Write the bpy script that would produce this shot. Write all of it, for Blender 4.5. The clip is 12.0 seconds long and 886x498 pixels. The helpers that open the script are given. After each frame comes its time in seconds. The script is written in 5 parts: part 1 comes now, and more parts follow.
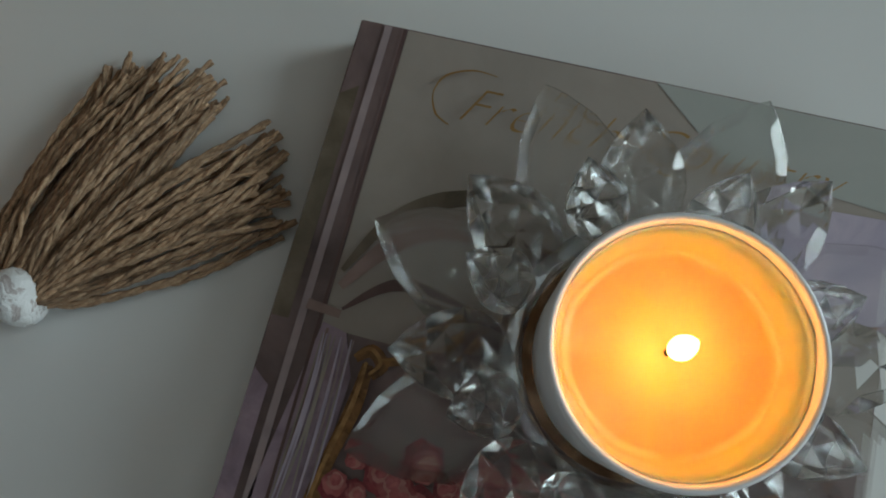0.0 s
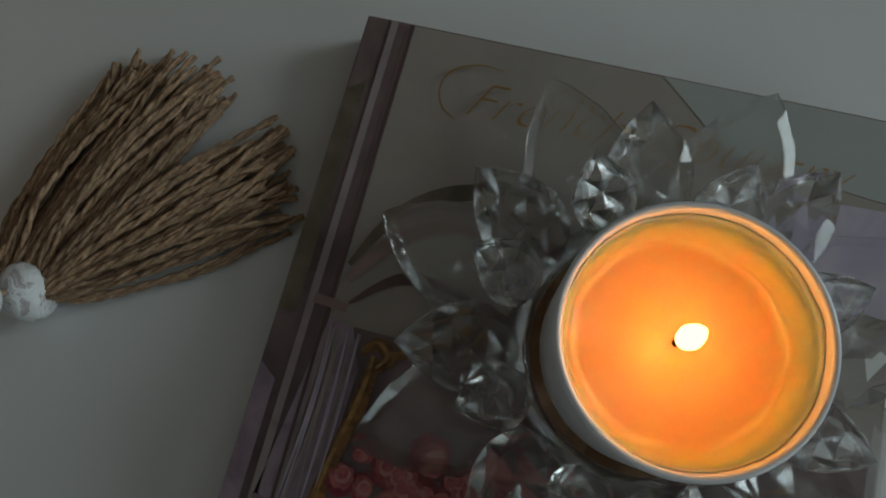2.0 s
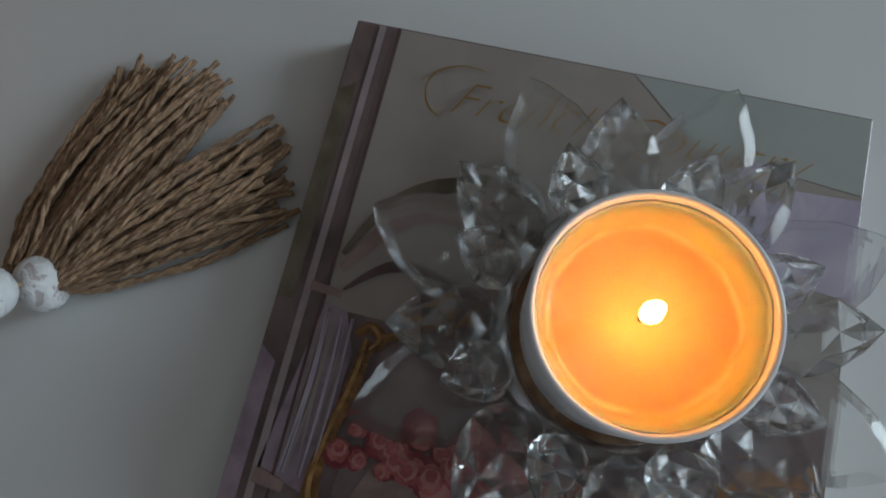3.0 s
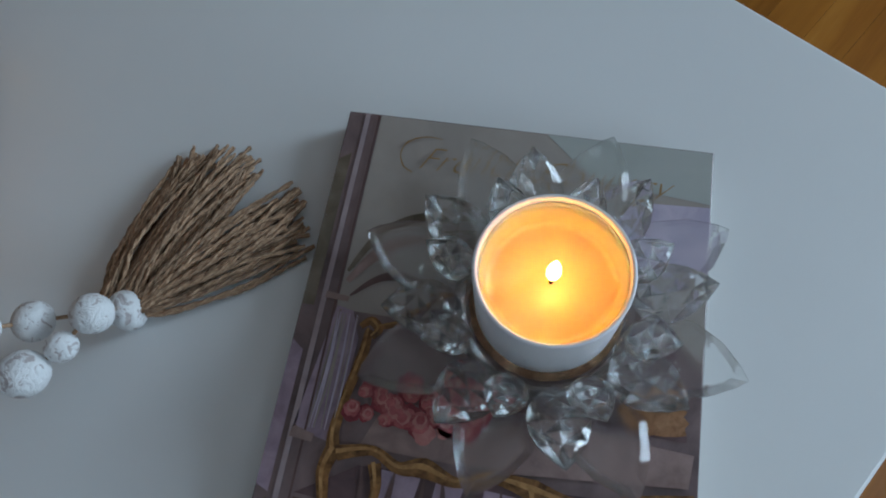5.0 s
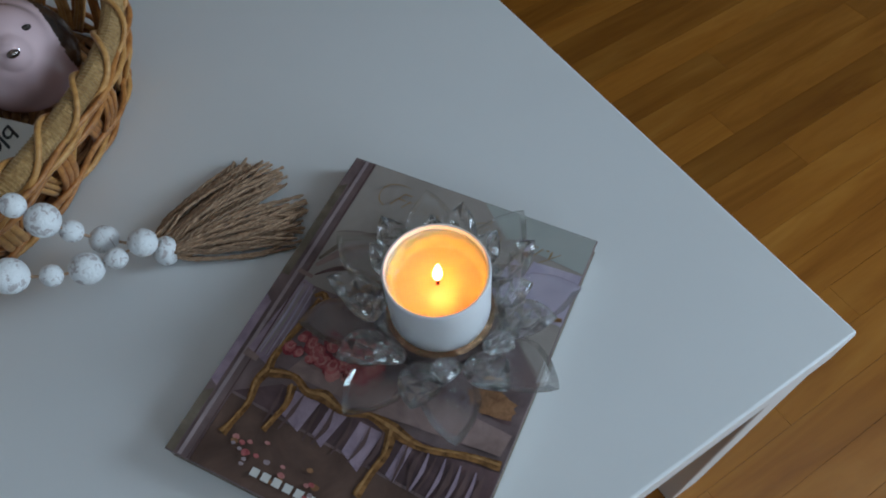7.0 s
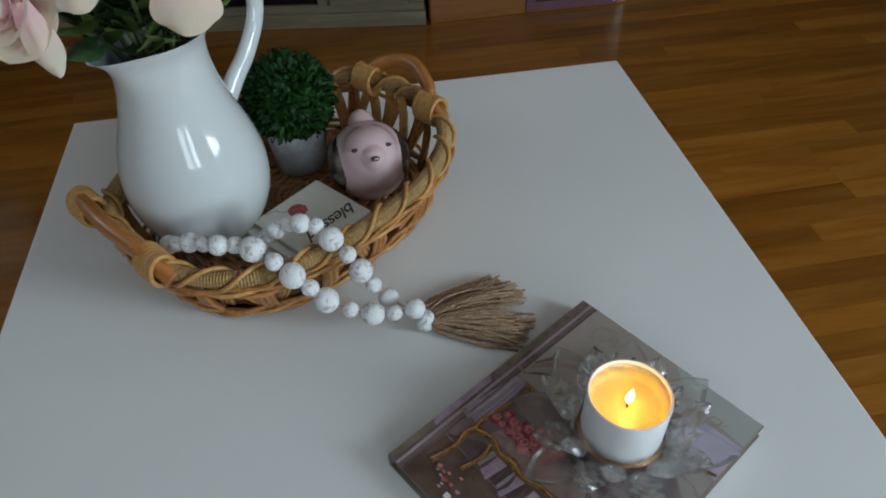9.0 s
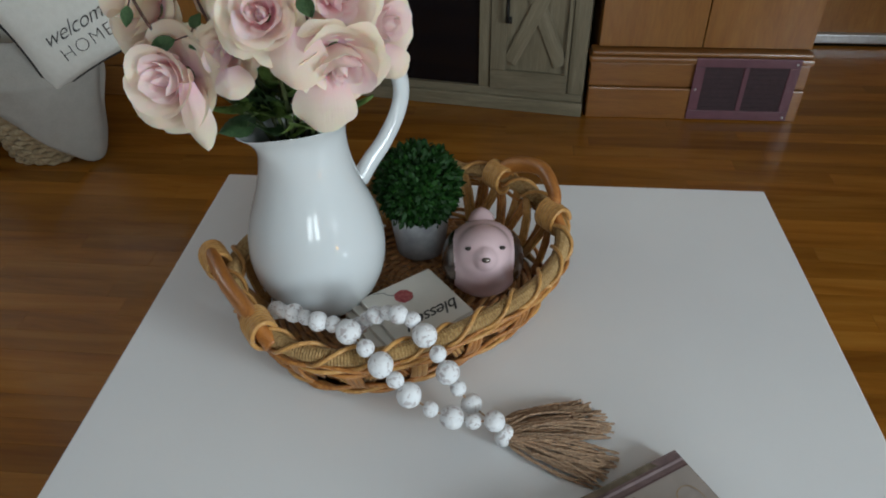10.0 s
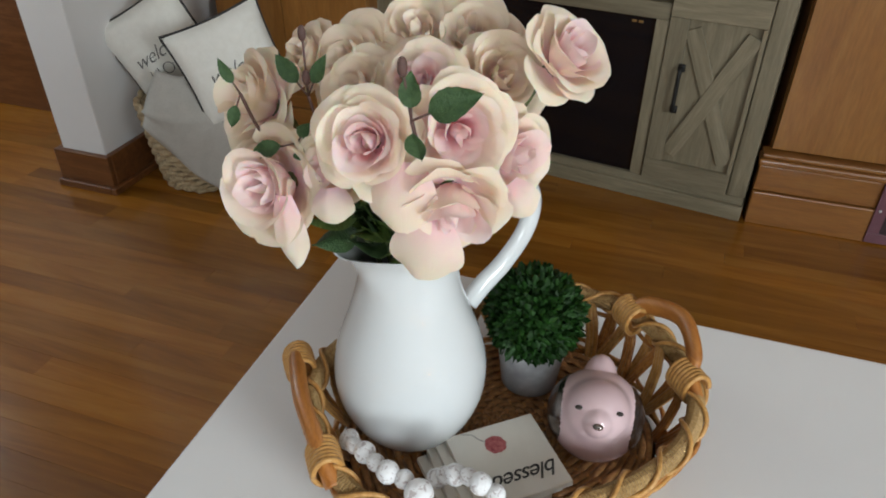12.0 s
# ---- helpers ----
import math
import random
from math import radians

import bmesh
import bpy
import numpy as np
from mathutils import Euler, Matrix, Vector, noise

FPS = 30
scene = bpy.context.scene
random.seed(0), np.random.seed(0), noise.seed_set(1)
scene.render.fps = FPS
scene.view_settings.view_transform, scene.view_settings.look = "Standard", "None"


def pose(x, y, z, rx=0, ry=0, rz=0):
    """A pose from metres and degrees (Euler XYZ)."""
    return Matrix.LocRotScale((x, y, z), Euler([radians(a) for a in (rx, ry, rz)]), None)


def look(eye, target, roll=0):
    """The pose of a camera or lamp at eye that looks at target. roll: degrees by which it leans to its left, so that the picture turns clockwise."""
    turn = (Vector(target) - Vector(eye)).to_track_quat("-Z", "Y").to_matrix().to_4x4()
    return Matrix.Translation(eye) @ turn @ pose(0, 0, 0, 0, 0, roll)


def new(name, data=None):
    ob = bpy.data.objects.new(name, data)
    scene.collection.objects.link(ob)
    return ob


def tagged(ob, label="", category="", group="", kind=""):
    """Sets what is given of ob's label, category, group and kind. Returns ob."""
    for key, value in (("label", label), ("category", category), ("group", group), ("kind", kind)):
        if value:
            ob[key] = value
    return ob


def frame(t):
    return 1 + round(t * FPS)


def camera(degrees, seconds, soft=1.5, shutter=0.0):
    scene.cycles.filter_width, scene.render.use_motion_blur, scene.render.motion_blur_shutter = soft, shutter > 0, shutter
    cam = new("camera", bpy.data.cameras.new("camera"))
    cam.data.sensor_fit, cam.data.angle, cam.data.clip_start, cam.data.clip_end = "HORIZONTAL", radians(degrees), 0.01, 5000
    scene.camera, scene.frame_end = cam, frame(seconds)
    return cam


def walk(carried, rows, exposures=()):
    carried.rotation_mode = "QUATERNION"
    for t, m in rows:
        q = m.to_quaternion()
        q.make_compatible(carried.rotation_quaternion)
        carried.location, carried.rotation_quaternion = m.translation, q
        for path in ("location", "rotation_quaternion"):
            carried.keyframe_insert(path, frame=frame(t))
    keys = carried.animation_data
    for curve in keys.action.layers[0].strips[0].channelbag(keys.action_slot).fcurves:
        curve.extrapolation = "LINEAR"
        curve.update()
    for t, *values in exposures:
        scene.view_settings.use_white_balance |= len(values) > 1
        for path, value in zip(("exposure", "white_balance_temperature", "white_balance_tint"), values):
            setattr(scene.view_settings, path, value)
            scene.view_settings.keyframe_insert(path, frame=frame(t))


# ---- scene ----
cam = camera(64.1, 12.0, soft=1.9)
# seconds, eye x y z, yaw to the left of +y, pitch up, roll (degrees)
PATH = [
    (0, -0.29911, 0.20005, 0.72522, -29.184, -77.097, -14.510),
    (0.5, -0.30047, 0.20005, 0.72598, -29.620, -76.861, -14.231),
    (1, -0.30052, 0.19947, 0.72671, -29.329, -76.811, -14.576),
    (1.5, -0.30201, 0.19808, 0.72604, -28.456, -76.672, -15.293),
    (2, -0.30241, 0.19716, 0.72428, -27.706, -76.506, -15.997),
    (2.5, -0.30457, 0.19582, 0.72953, -28.911, -76.675, -15.103),
    (3, -0.30384, 0.18830, 0.74144, -28.394, -76.770, -16.081),
    (3.5, -0.30415, 0.17122, 0.75549, -29.698, -75.540, -16.290),
    (5.5, -0.35505, 0.10151, 0.86281, -41.142, -66.453, -7.889),
    (6, -0.35516, 0.06297, 0.88780, -43.321, -64.710, -5.709),
    (6.5, -0.35417, 0.00617, 0.91325, -36.805, -61.556, -5.224),
    (8.5, -0.42173, -0.10473, 1.02019, -10.804, -48.310, -5.295),
    (9, -0.45454, -0.13952, 1.04653, -8.654, -43.983, -2.051),
    (9.5, -0.44177, -0.13456, 1.05653, -3.586, -40.729, -1.348),
    (10, -0.41789, -0.11096, 1.07591, 5.406, -38.270, -1.093),
    (10.5, -0.40533, -0.08929, 1.08704, 9.625, -35.755, -0.152),
    (11, -0.40529, -0.07271, 1.10019, 14.361, -33.273, -0.707),
    (11.5, -0.40437, -0.03475, 1.09646, 17.730, -32.406, 0.284),
    (12, -0.42420, 0.03425, 1.08932, 18.466, -34.568, 0.610),
]


def eye_pose(x, y, z, yaw, pitch, roll):
    a, b = radians(yaw), radians(pitch)
    ahead = Vector((-math.sin(a) * math.cos(b), math.cos(a) * math.cos(b), math.sin(b)))
    return look((x, y, z), Vector((x, y, z)) + ahead, roll)


EXPOSURES = [  # seconds, stops, kelvin, tint
    (0.0, -0.60, 7250, 3), (0.5, -1.14, 7250, 2), (2.0, -1.32, 7350, 3), (2.5, -1.02, 7100, 8), (3.5, -0.64, 6800, 9),
    (5.5, -0.32, 6000, 6), (6.5, -0.40, 6100, 7), (8.5, -0.13, 6650, 6), (9.5, -0.04, 7000, 9), (10.5, 0.36, 7400, 11),
    (11.2, 0.52, 7650, 13), (12.0, 0.62, 7700, 14),
]
walk(cam, [(t, eye_pose(*p)) for t, *p in PATH], EXPOSURES)

# ---- light ----
world = bpy.data.worlds.new("world")
scene.world = world
world.use_nodes = True
wn = world.node_tree
sky = wn.nodes.new("ShaderNodeTexSky")
sky.sky_type, sky.sun_disc = "NISHITA", False
sky.sun_elevation, sky.sun_rotation = radians(35), radians(200)
wn.links.new(sky.outputs["Color"], wn.nodes["Background"].inputs["Color"])
wn.nodes["Background"].inputs["Strength"].default_value = 0.10

TOP = 0.45      # table top
ROOM = (-3.6, 1.95, -2.6, 2.60, 2.45)  # x0, x1, y0, y1, height
WINDOW = (-0.50, 0.80, 0.70, 1.95)    # x0, x1, z0, z1 in the wall behind the camera


WEST = (0.55, 1.75, 0.75, 2.05)        # y0, y1, z0, z1 in the west wall
EAST = (-1.75, -0.65, 0.75, 2.05)        # the same in the east wall


def window_lamp(name, at, to, width, height, power):
    lamp = bpy.data.lights.new(name, "AREA")
    lamp.shape, lamp.size, lamp.size_y = "RECTANGLE", width, height
    lamp.energy, lamp.color = power, (0.68, 0.85, 1.0)
    ob = new(name, lamp)
    ob.matrix_world = look(at, to)
    return ob


for wx, power in ((-0.20, 12), (0.50, 16)):
    window_lamp("window_daylight", (wx, ROOM[2] - 0.03, 1.325), (wx, 5, 1.325), 0.46, 1.12, power)
window_lamp("window_daylight", (ROOM[0] - 0.03, 1.15, 1.40), (5, 1.15, 1.40), 1.10, 1.20, 12)
window_lamp("window_daylight", (ROOM[1] + 0.03, -1.20, 1.40), (-0.2, 0.0, 0.45), 0.95, 1.15, 64)
flame_lamp = bpy.data.lights.new("candle_light", "POINT")
flame_lamp.energy, flame_lamp.color, flame_lamp.shadow_soft_size = 0.150, (1.0, 0.400, 0.066), 0.0058
new("candle_light", flame_lamp).location = (-0.2502, 0.1748, 0.5375)


# ---- materials ----
def material(name, base, rough=0.5, metal=0.0, spec=0.5, trans=0.0, coat=0.0, sub=0.0, sheen=0.0):
    m = bpy.data.materials.new(name)
    m.use_nodes = True
    b = m.node_tree.nodes["Principled BSDF"]
    b.inputs["Base Color"].default_value = (*base, 1)
    b.inputs["Roughness"].default_value = rough
    b.inputs["Metallic"].default_value = metal
    b.inputs["Specular IOR Level"].default_value = spec
    b.inputs["Transmission Weight"].default_value = trans
    b.inputs["Coat Weight"].default_value = coat
    b.inputs["Coat Roughness"].default_value = 0.08
    b.inputs["Subsurface Weight"].default_value = sub
    b.inputs["Sheen Weight"].default_value = sheen
    return m


def node(m, kind, **sets):
    n = m.node_tree.nodes.new(kind)
    for key, value in sets.items():
        n.inputs[key].default_value = value
    return n


def link(m, a, b):
    m.node_tree.links.new(a, b)


def coords(m, scale=(1, 1, 1), space="Object", turn=(0, 0, 0)):
    tc, mp = node(m, "ShaderNodeTexCoord"), node(m, "ShaderNodeMapping")
    mp.inputs["Scale"].default_value = scale
    mp.inputs["Rotation"].default_value = [radians(a) for a in turn]
    link(m, tc.outputs[space], mp.inputs["Vector"])
    return mp.outputs["Vector"]


def ramp(m, fac, stops):
    r = node(m, "ShaderNodeValToRGB")
    while len(r.color_ramp.elements) < len(stops):
        r.color_ramp.elements.new(0.5)
    for e, (p, c) in zip(r.color_ramp.elements, stops):
        e.position, e.color = p, (*c, 1)
    link(m, fac, r.inputs["Fac"])
    return r.outputs["Color"]


def noise_out(m, vec, scale, detail=4.0, rough=0.55, distort=0.0):
    n = node(m, "ShaderNodeTexNoise", Scale=scale, Detail=detail, Roughness=rough, Distortion=distort)
    link(m, vec, n.inputs["Vector"])
    return n.outputs["Fac"]


def paint(m, colour):
    link(m, colour, m.node_tree.nodes["Principled BSDF"].inputs["Base Color"])


def relief(m, height, strength=0.2, distance=0.001):
    b = node(m, "ShaderNodeBump", Strength=strength, Distance=distance)
    link(m, height, b.inputs["Height"])
    link(m, b.outputs["Normal"], m.node_tree.nodes["Principled BSDF"].inputs["Normal"])


def blend(m, fac, a, b, kind="MIX"):
    n = m.node_tree.nodes.new("ShaderNodeMix")
    n.data_type, n.blend_type = "RGBA", kind
    for value, socket in ((fac, n.inputs[0]), (a, n.inputs[6]), (b, n.inputs[7])):
        if isinstance(value, (float, int)):
            socket.default_value = value
        elif isinstance(value, tuple):
            socket.default_value = (*value, 1)
        else:
            link(m, value, socket)
    return n.outputs[2]


def mottled(name, a, b, rough=0.5, scale=20.0, fine=0.1, distance=0.0006, space="Object", **more):
    """Two close tones in large patches and a fine relief."""
    m = material(name, a, rough, **more)
    v = coords(m, space=space)
    paint(m, ramp(m, noise_out(m, v, scale, 5), [(0.3, a), (0.7, b)]))
    relief(m, noise_out(m, v, scale * 14, 3), fine, distance)
    return m


def wood(name, dark, mid, light, rough, along=0, stretch=9.0, scale=6.0, vary=0.0, coat=0.0, bump=0.12, streaks=0.6):
    """Grain drawn out along one axis; vary: how far single pieces differ."""
    m = material(name, mid, rough, coat=coat)
    s = [stretch] * 3
    s[along] = 1.0
    info = node(m, "ShaderNodeObjectInfo")
    v = coords(m, s)
    add = m.node_tree.nodes.new("ShaderNodeVectorMath")
    link(m, v, add.inputs[0])
    mul = m.node_tree.nodes.new("ShaderNodeMath")
    mul.operation, mul.inputs[1].default_value = "MULTIPLY", 40.0
    link(m, info.outputs["Random"], mul.inputs[0])
    link(m, mul.outputs[0], add.inputs[1])
    big = noise_out(m, add.outputs[0], scale, 5, 0.6, 1.2)
    fine = noise_out(m, add.outputs[0], scale * 9, 3, 0.6)
    colour = ramp(m, big, [(0.25, dark), (0.5, mid), (0.78, light)])
    streak = ramp(m, fine, [(0.35, (0.72, 0.72, 0.72)), (0.65, (1, 1, 1))])
    colour = blend(m, streaks, colour, streak, "MULTIPLY")
    if vary:
        tone = ramp(m, info.outputs["Random"], [(0.0, (1 - vary,) * 3), (1.0, (1 + vary * 0.4,) * 3)])
        colour = blend(m, 1.0, colour, tone, "MULTIPLY")
    paint(m, colour)
    relief(m, fine, bump, 0.0004)
    return m


WHITE_LACQUER = mottled("white_lacquer", (0.74, 0.745, 0.75), (0.79, 0.79, 0.785), 0.34, 3.0, 0.05, 0.0002)
OAK_FLOOR = wood("oak_floor", (0.2115, 0.0675, 0.00765), (0.3195, 0.1188, 0.0153), (0.405, 0.1728, 0.0288), 0.26, 0, 9, 1.6, 0.30, 0.2, 0.03, 0.28)
BIRCH = wood("honey_birch", (0.225, 0.0855, 0.0198), (0.297, 0.1215, 0.0297), (0.3465, 0.1548, 0.0441), 0.34, 2, 7, 2.2, 0.06, 0.1)
BIRCH_TRIM = wood("honey_trim", (0.207, 0.0738, 0.018), (0.2745, 0.108, 0.027), (0.324, 0.1395, 0.0405), 0.32, 0, 9, 3, 0.1, 0.2)
DARK_TRIM = wood("stained_trim", (0.10, 0.034, 0.012), (0.17, 0.062, 0.021), (0.24, 0.095, 0.033), 0.38, 0, 9, 4, 0.1, 0.1)
GREY_OAK = wood("grey_oak", (0.1386, 0.1134, 0.06972), (0.2184, 0.1814, 0.1176), (0.294, 0.252, 0.1722), 0.6, 2, 10, 3.0, 0.16)
GREY_OAK_FLAT = wood("grey_oak_rail", (0.1386, 0.1134, 0.06972), (0.2184, 0.1814, 0.1176), (0.294, 0.252, 0.1722), 0.6, 0, 10, 3.0, 0.16)
HANDLE_WOOD = wood("bent_handle_wood", (0.32, 0.10, 0.02), (0.46, 0.165, 0.036), (0.55, 0.225, 0.06), 0.4, 1, 6, 14, 0.1, 0.2)
BLACK_METAL = mottled("black_metal", (0.012, 0.012, 0.012), (0.02, 0.02, 0.02), 0.4, 30, metal=0.4)
BLACK_GLASS = material("black_glass", (0.006, 0.006, 0.008), 0.06, spec=0.5)
# near-black that paints in the shade inside the open console
CAVITY_SHADE = material("interior_shade", (0.010, 0.009, 0.008), 0.8)
ROOM_PAINT = mottled("taupe_paint", (0.20, 0.185, 0.165), (0.24, 0.22, 0.195), 0.8, 3, 0.15)
WALL_PAINT = mottled("grey_white_paint", (0.70, 0.70, 0.70), (0.75, 0.75, 0.75), 0.75, 4, 0.15)
CEILING_PAINT = mottled("ceiling_paint", (0.70, 0.70, 0.69), (0.75, 0.75, 0.74), 0.85, 3, 0.15)
VENT_PAINT = mottled("plum_enamel", (0.115, 0.045, 0.060), (0.15, 0.06, 0.078), 0.42, 25)
VENT_DARK = mottled("plum_mesh", (0.028, 0.013, 0.016), (0.045, 0.02, 0.026), 0.6, 60)
ALUMINIUM = mottled("brushed_aluminium", (0.5, 0.5, 0.5), (0.6, 0.6, 0.6), 0.4, 60, metal=0.7)
PORCELAIN = mottled("white_porcelain", (0.61, 0.64, 0.65), (0.65, 0.675, 0.685), 0.07, 6, 0.02, 0.0002, coat=0.2)
CONCRETE = mottled("pale_concrete", (0.30, 0.30, 0.31), (0.44, 0.44, 0.45), 0.8, 60, 0.5, 0.001)
PINK_GLAZE = mottled("pink_glaze", (0.60, 0.42, 0.44), (0.66, 0.48, 0.50), 0.14, 25, 0.03, 0.0002, coat=0.6)
SILVER_GLAZE = mottled("silver_lustre", (0.11, 0.085, 0.078), (0.30, 0.255, 0.235), 0.18, 60, 0.3, metal=0.9)
EYE_GLAZE = material("dark_glaze", (0.03, 0.024, 0.022), 0.15)
JAR_WHITE = mottled("jar_white", (0.72, 0.72, 0.74), (0.76, 0.76, 0.77), 0.3, 20, 0.05, 0.0002, sub=0.0)
COPPER = mottled("copper_plate", (0.62, 0.36, 0.21), (0.72, 0.45, 0.28), 0.22, 40, 0.1, metal=1.0)
WICK = mottled("charred_wick", (0.01, 0.008, 0.007), (0.05, 0.02, 0.01), 0.9, 300)
CARD_STOCK = mottled("ivory_card", (0.64, 0.61, 0.55), (0.69, 0.66, 0.60), 0.55, 30)
CREAM_CARD = mottled("cream_card", (0.52, 0.42, 0.25), (0.60, 0.49, 0.30), 0.6, 20)
INK = material("black_ink", (0.02, 0.02, 0.02), 0.6)
GREY_INK = material("charcoal_ink", (0.045, 0.047, 0.047), 0.8)
PAGES = mottled("page_edges", (0.62, 0.60, 0.56), (0.72, 0.70, 0.66), 0.8, 90)


def wax_material():
    m = material("candle_wax", (0.93, 0.54, 0.29), 0.32, sub=1.0)
    b = m.node_tree.nodes["Principled BSDF"]
    b.inputs["Subsurface Radius"].default_value = (1.0, 0.5, 0.2)
    b.inputs["Subsurface Scale"].default_value = 0.012
    v = coords(m)
    relief(m, noise_out(m, v, 120, 2), 0.15, 0.001)
    return m


WAX = wax_material()


def flame_material():
    m = bpy.data.materials.new("flame")
    m.use_nodes = True
    t = m.node_tree
    t.nodes.clear()
    out, e = t.nodes.new("ShaderNodeOutputMaterial"), t.nodes.new("ShaderNodeEmission")
    e.inputs["Color"].default_value = (1.0, 0.72, 0.30, 1)
    e.inputs["Strength"].default_value = 9.0
    t.links.new(e.outputs[0], out.inputs["Surface"])
    return m


FLAME = flame_material()


def crystal_material(name, clear):
    """Cut glass; clear: how much passes through unbent."""
    m = bpy.data.materials.new(name)
    m.use_nodes = True
    t = m.node_tree
    t.nodes.clear()
    out, mix = t.nodes.new("ShaderNodeOutputMaterial"), t.nodes.new("ShaderNodeMixShader")
    g, c = t.nodes.new("ShaderNodeBsdfGlass"), t.nodes.new("ShaderNodeBsdfTransparent")
    g.inputs["IOR"].default_value, g.inputs["Roughness"].default_value = 1.58, 0.0
    g.inputs["Color"].default_value = (0.997, 1.0, 0.998, 1)
    c.inputs["Color"].default_value = (0.985, 0.99, 0.988, 1)
    mix.inputs["Fac"].default_value = 1 - clear
    t.links.new(c.outputs[0], mix.inputs[1])
    t.links.new(g.outputs[0], mix.inputs[2])
    t.links.new(mix.outputs[0], out.inputs["Surface"])
    return m


CRYSTAL = crystal_material("cut_crystal", 0.20)
CRYSTAL_CLEAR = crystal_material("thin_crystal", 0.38)


def bead_material():
    m = material("whitewashed_wood", (0.7, 0.7, 0.7), 0.75)
    info = node(m, "ShaderNodeObjectInfo")
    v = coords(m)
    add = m.node_tree.nodes.new("ShaderNodeVectorMath")
    link(m, v, add.inputs[0])
    mul = m.node_tree.nodes.new("ShaderNodeMath")
    mul.operation, mul.inputs[1].default_value = "MULTIPLY", 30.0
    link(m, info.outputs["Random"], mul.inputs[0])
    link(m, mul.outputs[0], add.inputs[1])
    chip = noise_out(m, add.outputs[0], 1.9, 4, 0.6, 0.8)
    paint(m, ramp(m, chip, [(0.0, (0.38, 0.33, 0.32)), (0.41, (0.50, 0.45, 0.45)), (0.44, (0.76, 0.76, 0.77)), (1.0, (0.80, 0.80, 0.81))]))
    relief(m, chip, 0.25, 0.05)
    return m


BEAD = bead_material()


def fibre(name, dark, mid, light, rough=0.85, scale=400.0, bump=0.5, space="Object", strands=0.0, wear=0.8):
    m = material(name, mid, rough, sheen=0.1)
    v = coords(m, space=space)
    n = noise_out(m, v, scale, 4, 0.65)
    wide = noise_out(m, v, scale / 14, 3)
    colour = ramp(m, n, [(0.3, dark), (0.5, mid), (0.72, light)])
    tone = ramp(m, wide, [(0.3, (0.75, 0.73, 0.7)), (0.7, (1, 1, 1))])
    colour = blend(m, wear, colour, tone, "MULTIPLY")
    if strands:
        geo = node(m, "ShaderNodeNewGeometry")
        each = ramp(m, geo.outputs["Random Per Island"], [(0.0, (1 - strands,) * 3), (1.0, (1 + strands * 0.5,) * 3)])
        colour = blend(m, 1.0, colour, each, "MULTIPLY")
    paint(m, colour)
    relief(m, n, bump, 0.001)
    return m


JUTE = fibre("jute_twine", (0.24, 0.138, 0.080), (0.43, 0.265, 0.160), (0.57, 0.40, 0.27), strands=0.35)
RATTAN = fibre("rattan_cane", (0.27, 0.088, 0.016), (0.43, 0.165, 0.035), (0.56, 0.25, 0.065), 0.45, 160, 0.2)
RATTAN_PALE = fibre("pale_cane", (0.40, 0.175, 0.040), (0.55, 0.27, 0.075), (0.64, 0.36, 0.125), 0.45, 160, 0.2)
SEAGRASS = fibre("seagrass_cord", (0.22, 0.115, 0.035), (0.37, 0.215, 0.075), (0.52, 0.34, 0.145), 0.7, 300, 0.5)
BASE_CANE = fibre("dark_cane", (0.17, 0.065, 0.018), (0.30, 0.125, 0.036), (0.43, 0.20, 0.065), 0.55, 160, 0.2)
HYACINTH = fibre("water_hyacinth", (0.30, 0.21, 0.11), (0.46, 0.345, 0.205), (0.58, 0.46, 0.30), 0.8, 90, 0.5)
LINEN = fibre("cream_linen", (0.72, 0.71, 0.66), (0.77, 0.76, 0.71), (0.81, 0.80, 0.75), 0.9, 900, 0.25, wear=0.25)
THROW = fibre("grey_throw", (0.38, 0.36, 0.33), (0.44, 0.42, 0.385), (0.50, 0.48, 0.44), 0.95, 500, 0.4, wear=0.3)
PIPING = fibre("black_piping", (0.015, 0.015, 0.016), (0.025, 0.025, 0.027), (0.04, 0.04, 0.04), 0.9, 400, 0.3)


def petal_material(name, heart, body, edge):
    """Cloth petal: tint from its foot to its edge, with faint veins."""
    m = material(name, body, 0.7, sub=0.25, sheen=0.1)
    m.node_tree.nodes["Principled BSDF"].inputs["Subsurface Scale"].default_value = 0.004
    uv = node(m, "ShaderNodeUVMap")
    split = node(m, "ShaderNodeSeparateXYZ")
    link(m, uv.outputs["UV"], split.inputs[0])
    v = coords(m)
    n = noise_out(m, v, 2.2, 3)
    add = m.node_tree.nodes.new("ShaderNodeMath")
    add.operation = "MULTIPLY_ADD"
    link(m, n, add.inputs[0])
    add.inputs[1].default_value = 0.45
    link(m, split.outputs["Y"], add.inputs[2])
    tint = ramp(m, add.outputs[0], [(0.25, heart), (0.7, body), (1.15, edge)])
    paint(m, tint)
    thin, mix = node(m, "ShaderNodeBsdfTranslucent"), node(m, "ShaderNodeMixShader")
    link(m, tint, thin.inputs["Color"])
    mix.inputs[0].default_value = 0.42
    link(m, m.node_tree.nodes["Principled BSDF"].outputs[0], mix.inputs[1])
    link(m, thin.outputs[0], mix.inputs[2])
    link(m, mix.outputs[0], m.node_tree.nodes["Material Output"].inputs["Surface"])
    mp = node(m, "ShaderNodeMapping")
    mp.inputs["Scale"].default_value = (26, 1.5, 1)
    link(m, uv.outputs["UV"], mp.inputs["Vector"])
    relief(m, noise_out(m, mp.outputs["Vector"], 1.5, 2), 0.10, 0.01)
    return m


